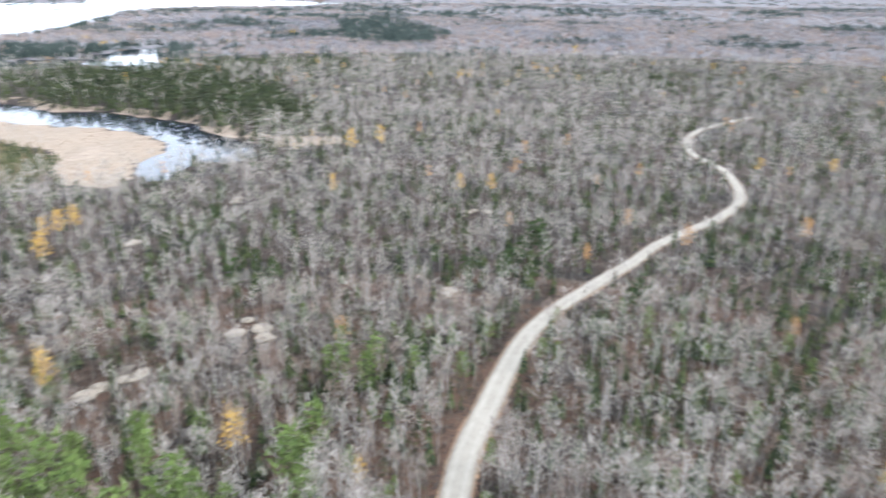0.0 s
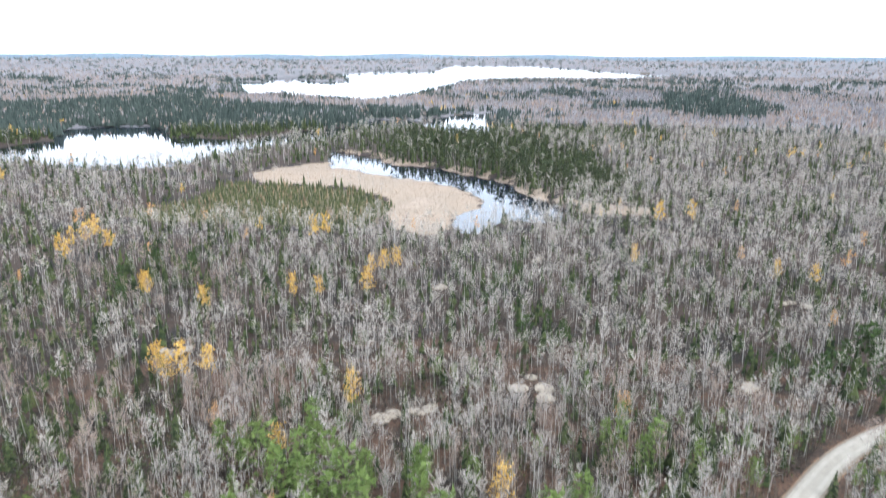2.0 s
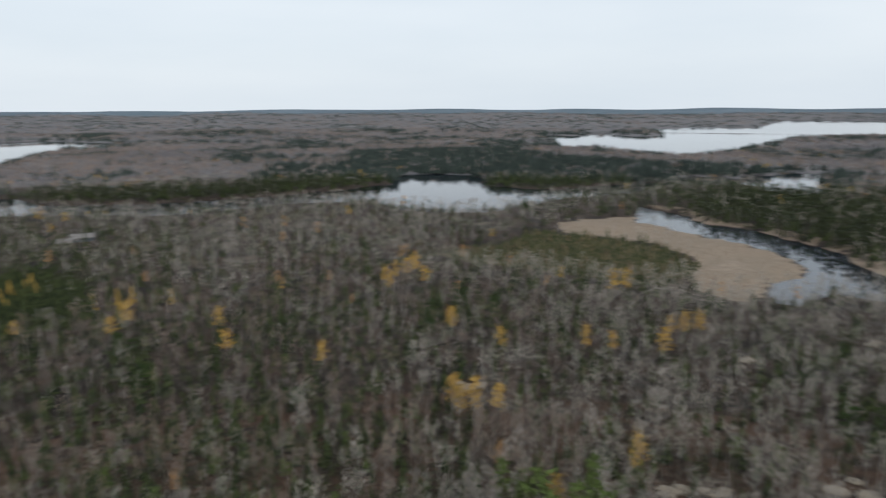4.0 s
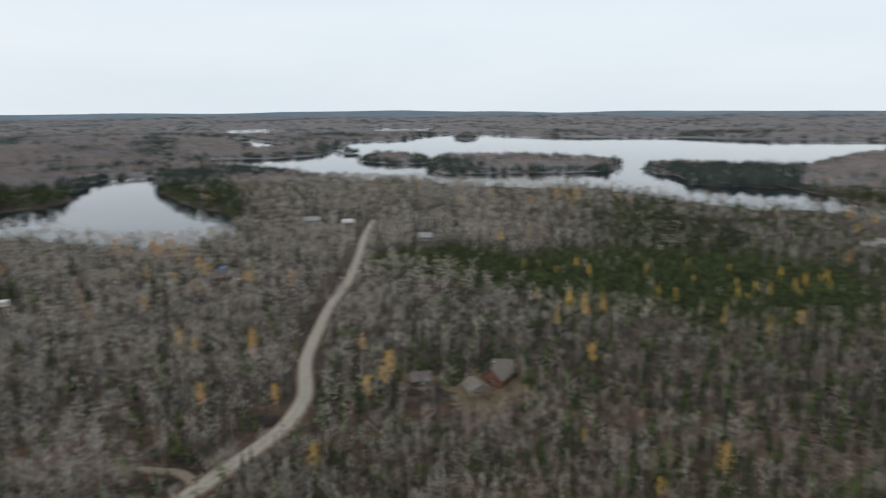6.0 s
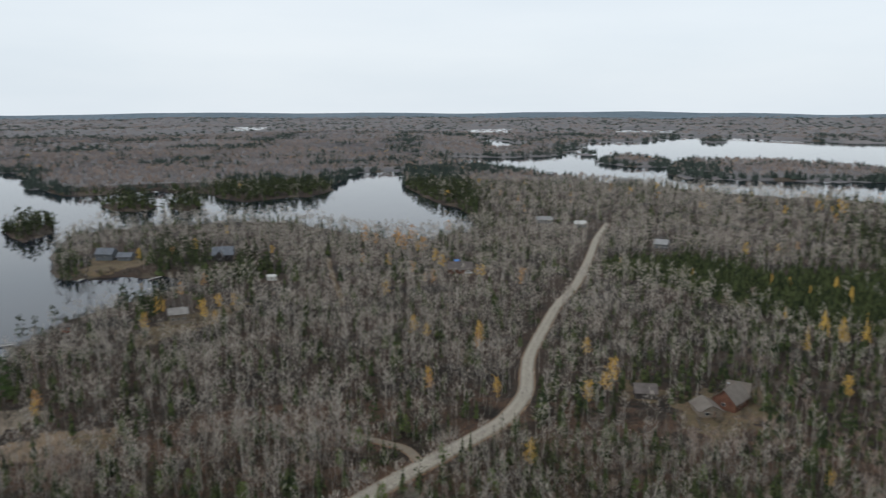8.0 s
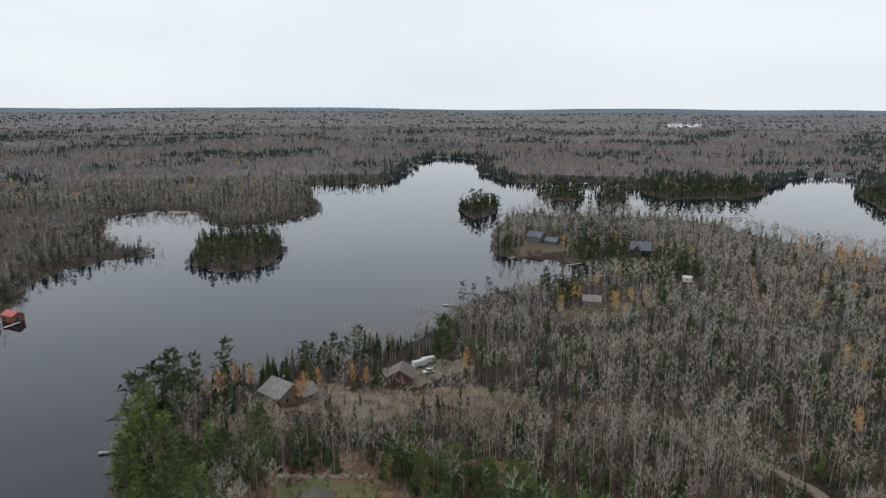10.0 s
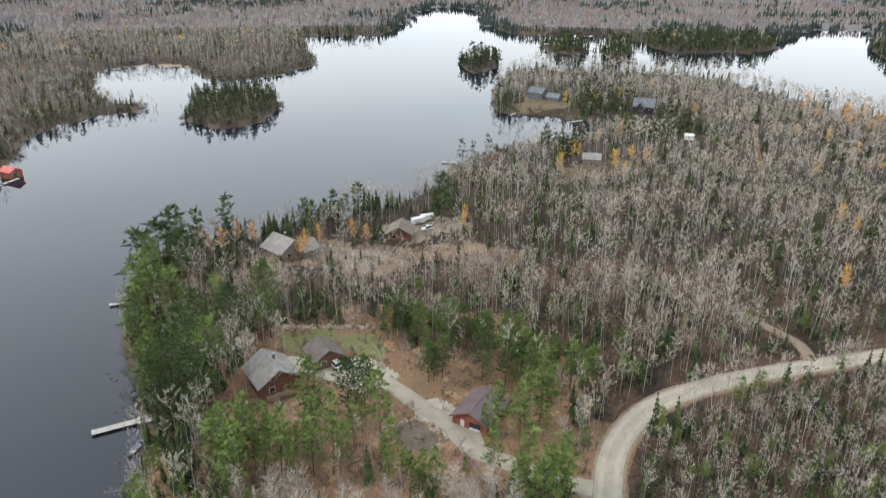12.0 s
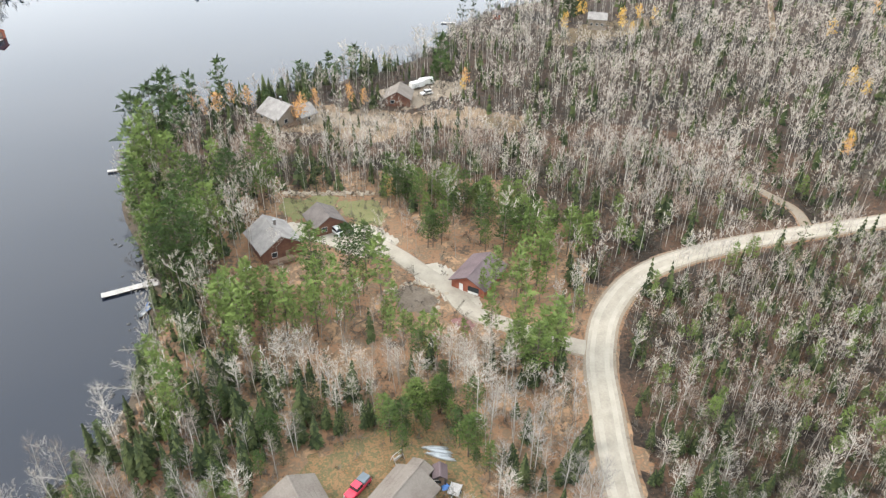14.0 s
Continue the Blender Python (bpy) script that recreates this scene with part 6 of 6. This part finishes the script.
def car(name, x, y, angle, paint, label, length, cabin, bed=None, high=0.75, top=0.72):
    """A vehicle along x, nose forward: body, glass cabin with a painted roof, lights and wheels; bed adds a covered cargo bed."""
    root = root_at(name, x, y, angle, label, "vehicle", lift=0.25)
    w = 1.85
    part("body", block(0, 0, 0.32, length, w, high, taper=0.97, bevel=0.09), paint, root)
    c0, c1 = cabin
    cab = part("cabin", block((c0 + c1) / 2, 0, 0.32 + high - 0.02, c1 - c0, w * 0.93, top, taper=0.84, bevel=0.05), M_GLASS, root, "dark glazed cabin")
    part("roof", block((c0 + c1) / 2, 0, 0.32 + high + top - 0.06, (c1 - c0) * 0.86, w * 0.8, 0.08, bevel=0.03), paint, cab)
    for px in np.linspace(c0 + 0.25, c1 - 0.25, 3):
        for s in (-1, 1):
            part("pillar", block(px, s * w * 0.43, 0.32 + high, 0.09, 0.05, top - 0.02, rot=Matrix.Rotation(s * 0.1, 4, "X")), paint, cab)
    if bed:
        part("bed_cap", block((bed[0] + bed[1]) / 2, 0, 0.32 + high - 0.01, bed[1] - bed[0], w * 0.93, 0.55, taper=0.92, bevel=0.05), M_CAP, root, "slate grey truck cap")
    for s in (-1, 1):
        part("headlight", block(length / 2 - 0.02, s * 0.68, 0.72, 0.08, 0.3, 0.18, bevel=0.02), M_LAMP, root)
        part("tail_light", block(-length / 2 + 0.02, s * 0.76, 0.72, 0.08, 0.16, 0.28, bevel=0.02), M_REDROOF, root)
        for wx_ in (length * 0.31, -length * 0.3):
            wheel(root, wx_, s * 0.83)
    for e in (-1, 1):
        part("bumper", block(e * (length / 2 + 0.03), 0, 0.36, 0.14, w * 0.95, 0.2, bevel=0.03), M_STEEL, root)
    return root


car("pickup_truck", -10.2, -75.4, way(3.9, 3.1), M_CARRED, "red pickup truck with a grey bed cap on the grass", 5.3, (-0.55, 1.05), bed=(-2.55, -0.65))
car("van", -21.7, -154.4, way(-1.7, 4.8), M_CARWHITE, "white van parked on pale gravel", 5.0, (-2.3, 1.5), top=0.8)
car("suv", -24.4, -154.6, way(-1.5, 4.6), M_CARDARK, "black sport utility car parked on pale gravel", 4.6, (-2.1, 0.9))
car("car", -71.5, -240, way(1, 0.2), M_CARWHITE, "white car on the cottage's gravel yard", 4.6, (-1.9, 0.9))
car("car", -230, -93, way(-1, 0.3), M_CARWHITE, "white car beside a dark shed", 4.6, (-1.9, 0.9))
car("car", -333, -246, way(-1, 1), M_CARWHITE, "white car in front of the brown house", 4.6, (-1.9, 0.9))


def trailer_camper(x, y, angle, label):
    root = root_at("camper_trailer", x, y, angle, label, "camper", lift=0.2)
    part("shell", block(0, 0, 0.5, 6.0, 2.4, 2.2, taper=0.95, bevel=0.2), M_WHITE, root)
    for k in (-1.6, 0.4, 2.0):
        part("window", block(k, -1.2, 1.5, 0.9, 0.06, 0.6), M_GLASS, root)
    part("hitch", block(3.5, 0, 0.45, 1.4, 0.2, 0.12), M_STEEL, root)
    for s in (-1, 1):
        wheel(root, -0.3, s * 1.05)


trailer_camper(-74.5, -250, way(1, 0.1), "white travel trailer on the cottage's gravel yard")
trailer_camper(-70, -247.5, way(1, 0.3), "white flat-roofed trailer parked beside the cottage")


# ---------- docks, boats and yard things ----------
def dock(x, y, angle, length, width, label, far_deck=0.0):
    """A plank dock that runs out along x over the water on posts."""
    root = root_at("dock", x, y, angle, label, "dock", "docks on the lake", z=0.0)
    n = int(length / 0.5)
    for k in range(n):
        part("plank", block((k + 0.5) * length / n, 0, 0.5, length / n - 0.03, width, 0.06), M_PLANK, root)
    for s in (-1, 1):
        part("beam", block(length / 2, s * width * 0.4, 0.34, length, 0.12, 0.15), M_DECK, root)
        for k in range(int(length / 3) + 1):
            part("post", tube((0.3 + k * 3, s * width * 0.46, -1.6), (0.3 + k * 3, s * width * 0.46, 0.85), 0.06, sides=6), M_STEEL, root)
    if far_deck:
        part("platform", block(-far_deck / 2, 0, 0.46, far_deck, far_deck, 0.12), M_PLANK, root, "wide dock platform")
    return root


dock(25.5, -149.8, way(10.5, 1.8), 9.8, 1.9, "pale grey plank dock with a square landing", far_deck=3.2)
dock(33, -214, way(6, 0), 5.0, 1.3, "small grey dock under shore pines")
dock(-113.5, -331, way(8, -3.5), 7.0, 1.3, "short plank dock under shore trees")
dock(-222.5, -399, way(10, 2), 10.0, 1.6, "pale plank dock in a sheltered inlet")
dock(-219, -366, way(8, -1), 8.0, 1.4, "low plank dock at the head of an inlet")
dock(-189, -429.5, way(5, 3), 6.0, 1.6, "pale wooden landing by the lake house")
dock(92, -364, way(4, 6), 9.0, 1.6, "white plank dock beside the boathouse")


def boathouse(x, y, angle):
    root = house(x, y, angle, 8, 6, 2.6, 4.2, M_REDWALL, M_REDROOF, "red boathouse with a red metal roof over the water", "boathouse", chimney=False, windows=1, over=0.4, category="boathouse")
    root.location.z = 0.7
    # dark panel on the closed gable, painted as the bay's inner shade
    part("boat_opening_shade", block(4.02, -0.2, -0.4, 0.06, 3.6, 2.6), M_DARKWALL, root, "dark panel for the shade in the open boat bay")
    for s in (-1, 1):
        for k in (-3, 0, 3):
            part("pile", tube((k, s * 2.6, -2.6), (k, s * 2.6, 0.1), 0.12, sides=8), M_DECK, root)
    return root


boathouse(96, -369, way(-6, 6))


def canoe(length=5.0, beam=0.95, mat=M_STEEL):
    """A hull with pointed ends, open at the top."""
    bm = bmesh.new()
    rows = []
    for i in range(9):
        u = i / 8 * 2 - 1
        half = beam / 2 * (1 - abs(u) ** 2.4)
        deep = 0.42 * (1 - 0.35 * u ** 4)
        rise_ = 0.22 * u ** 4
        rows.append([bm.verts.new((u * length / 2, half * math.sin(a) if half > 0.01 else 0.01 * math.sin(a), 0.45 + rise_ - deep * math.cos(a))) for a in np.linspace(-1.57, 1.57, 7)])
    for a, b in zip(rows, rows[1:]):
        for j in range(6):
            bm.faces.new((a[j], a[j + 1], b[j + 1], b[j]))
    geom = bmesh.ops.extrude_face_region(bm, geom=bm.faces[:])
    for v in geom["geom"]:
        if isinstance(v, bmesh.types.BMVert):
            v.co = Vector((v.co.x * 0.97, v.co.y * 0.9, v.co.z + 0.04))
    return bm


for k, (dx, dy, dz, turn) in enumerate([(0, 0, 0, 0), (0.3, 1.0, 0.05, 4), (-0.2, 2.0, 0.0, -5), (0.5, -1.0, 0.05, 9)]):
    a = way(-1, 0.55)
    c = root_at("canoe", -25.6 + dx, -79.4 + dy * 0.8, a + turn, "upturned aluminium canoe resting on the grass", "canoe", "canoes by the pines", lift=0.55 + dz)
    hull = canoe()
    bmesh.ops.transform(hull, matrix=Matrix.Rotation(math.pi, 4, "X"), verts=hull.verts)
    part("hull", hull, M_STEEL, c)
    part("keel", block(0, 0, -0.05, 4.4, 0.05, 0.06), M_STEEL, c)

tank = root_at("propane_tank", 1.8, -144.3, 25, "white propane tank on short feet beside the house", "tank", lift=0.1)
bm = bmesh.new()
bmesh.ops.create_uvsphere(bm, u_segments=16, v_segments=10, radius=0.5)
for v in bm.verts:
    v.co = Vector((v.co.x + math.copysign(0.75, v.co.x), v.co.y, v.co.z + 0.75))
part("vessel", bm, M_WHITE, tank)
for e in (-0.7, 0.7):
    part("foot", block(e, 0, 0, 0.15, 0.7, 0.4), M_STEEL, tank)
part("valve_dome", tube((0, 0, 1.2), (0, 0, 1.42), 0.16, sides=10), M_STEEL, tank)

house(-23.9, -73.6, way(0.3, 1), 2.6, 2.2, 1.9, 2.7, M_DARKWALL, M_ROOFPLUM, "small dark wooden shed with a plum roof on the grass", "shed", chimney=False, windows=0, over=0.2, category="shed")
house(-20.6, -75.0, way(-0.77, -0.63), 2.6, 4.0, 2.2, 3.0, M_TANWALL, M_ROOFTAN, "low lean-to behind the tan cabin", "lean_to", chimney=False, windows=0, over=0.2, category="shed")
heap = root_at("tarp_heap", -24.3, -71.8, 20, "crumpled bright blue tarpaulin on the grass", "tarp", lift=0.02)
bm = bmesh.new()
bmesh.ops.create_icosphere(bm, subdivisions=3, radius=0.8)
for v in bm.verts:
    k = 1 + 0.35 * noise.noise(v.co * 2.3)
    v.co = Vector((v.co.x * k, v.co.y * k * 0.8, max(0.0, v.co.z * 0.5 * k)))
part("sheet", bm, M_TARP, heap)
trailer = root_at("utility_trailer", -25.6, -70.6, way(0.6, 0.8), "flat pale utility trailer on the grass", "trailer", lift=0.05)
part("bed", block(0, 0, 0.45, 2.4, 1.9, 0.14), M_PLANK, trailer)
for s in (-1, 1):
    part("side_rail", block(0, s * 0.95, 0.55, 2.4, 0.06, 0.25), M_STEEL, trailer)
    wheel(trailer, 0, s * 1.0, 0.28, 0.18)
part("drawbar", block(1.7, 0, 0.45, 1.4, 0.1, 0.1), M_STEEL, trailer)
swing = root_at("swing_seat", -18.1, -79.7, 30, "weathered wooden A-frame swing seat on the grass", "swing")
for e in (-1, 1):
    for s in (-1, 1):
        part("leg", tube((e * 1.0, s * 0.8, -0.1), (e * 1.0, 0, 2.0), 0.06, sides=6), M_PLANK, swing)
part("crossbar", tube((-1.2, 0, 2.0), (1.2, 0, 2.0), 0.06, sides=6), M_PLANK, swing)
part("seat", block(0, 0, 0.5, 1.5, 0.5, 0.08), M_PLANK, swing)
part("backrest", block(0, 0.28, 0.58, 1.5, 0.06, 0.55), M_PLANK, swing)


def boat(x, y, angle, mat, label):
    b = root_at("boat", x, y, angle, label, "boat", z=0.0)
    part("hull", canoe(4.6, 1.6), mat, b)
    for k in (-0.9, 0.6):
        part("bench", block(k, 0, 0.38, 0.3, 1.2, 0.05), M_PLANK, b)
    part("motor", block(-2.3, 0, 0.45, 0.35, 0.35, 0.6, bevel=0.06), M_CARDARK, b, "dark outboard motor")


boat(25.6, -139.2, 60, M_STEEL, "small aluminium boat moored at the bank")
boat(24.4, -141.2, 75, M_TARP, "small blue boat pulled against the bank")
boat(17.5, -144.5, 40, M_TARP, "small blue-green boat on the bank")


def stone(size, seed):
    """A rounded boulder."""
    bm = bmesh.new()
    bmesh.ops.create_icosphere(bm, subdivisions=2, radius=1)
    o = Vector((seed * 7.3, seed * 3.1, seed))
    for v in bm.verts:
        v.co = v.co * (1 + 0.3 * noise.noise(v.co * 1.3 + o)) * size
        v.co.z *= 0.7
    me = bpy.data.meshes.new("stone")
    bm.to_mesh(me)
    bm.free()
    me.materials.append(M_ROCK)
    return me


STONES = [stone(1.0, k) for k in range(5)]


def lay_stone(x, y, size, label, group, name="stone"):
    flat = 0.45 if size > 1 else 1.0
    ob = tagged(new(name, STONES[int(rng.integers(5))]), label, "stone", group)
    ob.matrix_basis = pose(x, y, ground_at(x, y) + 0.15 * size, 0, 0, rng.uniform(0, 360)) @ Matrix.Diagonal((size, size * rng.uniform(0.7, 1.1), size * flat * rng.uniform(0.6, 1.0), 1))


for line, count in (([(-11.6, -179), (-22, -176), (-35, -172)], 90), ([(-36.5, -116), (-39, -120), (-38, -126), (-34, -128.6), (-28, -127)], 40)):
    path = smooth_line(line, 1.0)
    for k in range(count):
        p = path[int(rng.integers(len(path)))] + rng.normal(0, 0.6, 2)
        lay_stone(p[0], p[1], rng.uniform(0.35, 0.8), "pale rounded field stone in a row edging the lawn", "stones edging the garden")
for ox, oy in OUTCROPS:
    for k in range(3):
        lay_stone(ox + rng.normal(0, 2.2), oy + rng.normal(0, 2.2), rng.uniform(1.6, 3.4), "tan bare granite outcrop among birches", "granite outcrops", "rock_outcrop")

M_WETROCK = material("wet_dark_rock", [(0.02, 0.02, 0.021), (0.04, 0.039, 0.038)], 1.0, 6.0, rough=0.3, bump=0.5)
WET = [q.copy() for q in STONES]
for q in WET:
    q.materials.clear()
    q.materials.append(M_WETROCK)
near_line = smooth_line(SHORE_NEAR, 2.0)
near_line = near_line[(near_line[:, 1] < -70) & (near_line[:, 1] > -175) & (near_line[:, 0] > 0)]
for k in range(26):
    p = near_line[int(rng.integers(len(near_line)))]
    p = p + np.array([rng.uniform(1.5, 5.0), rng.normal(0, 1.0)])
    if water_depth(p[:1], p[1:2])[0] > 0.3:
        ob = tagged(new("lake_rock", WET[k % 5]), "dark wet rock standing out of the shallow lake", "rock", "rocks in the shallows")
        size = rng.uniform(0.25, 0.6)
        ob.matrix_basis = pose(p[0], p[1], 0.02, 0, 0, rng.uniform(0, 360)) @ Matrix.Diagonal((size, size * 0.8, size * 0.5, 1))


def dead_tree(x, y, azimuth, lean, tall):
    """A dead grey tree leaning out over the water."""
    v, t, s = bare_tree(12, 7, 0.06, 5, tall=tall, thick=0.11)
    root = tree_thing("leaning_dead_tree", (v, t, s), MATS[PALE], ("trunk", "crown"), "bleached dead birch leaning out over the lake", "tree", "dead trees leaning over the water")
    root.matrix_basis = Matrix.Translation((x, y, ground_at(x, y))) @ Matrix.Rotation(radians(azimuth), 4, "Z") @ Matrix.Rotation(radians(lean), 4, "Y")


for x, y, azimuth, lean, tall in ((25.6, -114, 10, 62, 8), (25, -119, -15, 70, 7), (28.6, -105, 20, 55, 7.5), (31, -99, 0, 65, 6.5), (24.3, -126, 30, 58, 7), (36, -94, -10, 60, 6)):
    dead_tree(x, y, azimuth, lean, tall)


# fallen trunks beside the road and the side track
def log(x, y, angle, length, radius):
    bm = bmesh.new()
    bmesh.ops.create_cone(bm, segments=8, radius1=radius, radius2=radius * 0.6, depth=length, cap_ends=True)
    bmesh.ops.rotate(bm, verts=bm.verts, matrix=Matrix.Rotation(radians(90), 3, "Y"))
    for q in bm.verts:
        q.co.y += 0.06 * length * math.sin(q.co.x / length * 3)
    me = bpy.data.meshes.new("fallen_log")
    bm.to_mesh(me)
    bm.free()
    me.materials.append(M_DARKBARK)
    ob = tagged(new("fallen_log", me), "grey-brown fallen trunk lying on leaf litter", "log", "fallen logs")
    ob.matrix_basis = pose(x, y, ground_at(x, y) + radius, 0, 0, angle)


for x, y, angle, length, radius in ((-122, -128, 20, 7, 0.16), (-125, -131, 35, 5, 0.13), (-118, -130, -8, 8, 0.17), (-115, -126, 50, 5, 0.14), (-46, -101, -55, 9, 0.16), (-44, -98, -48, 8, 0.14), (-20, -118, 15, 5, 0.14)):
    log(x, y, angle, length, radius)
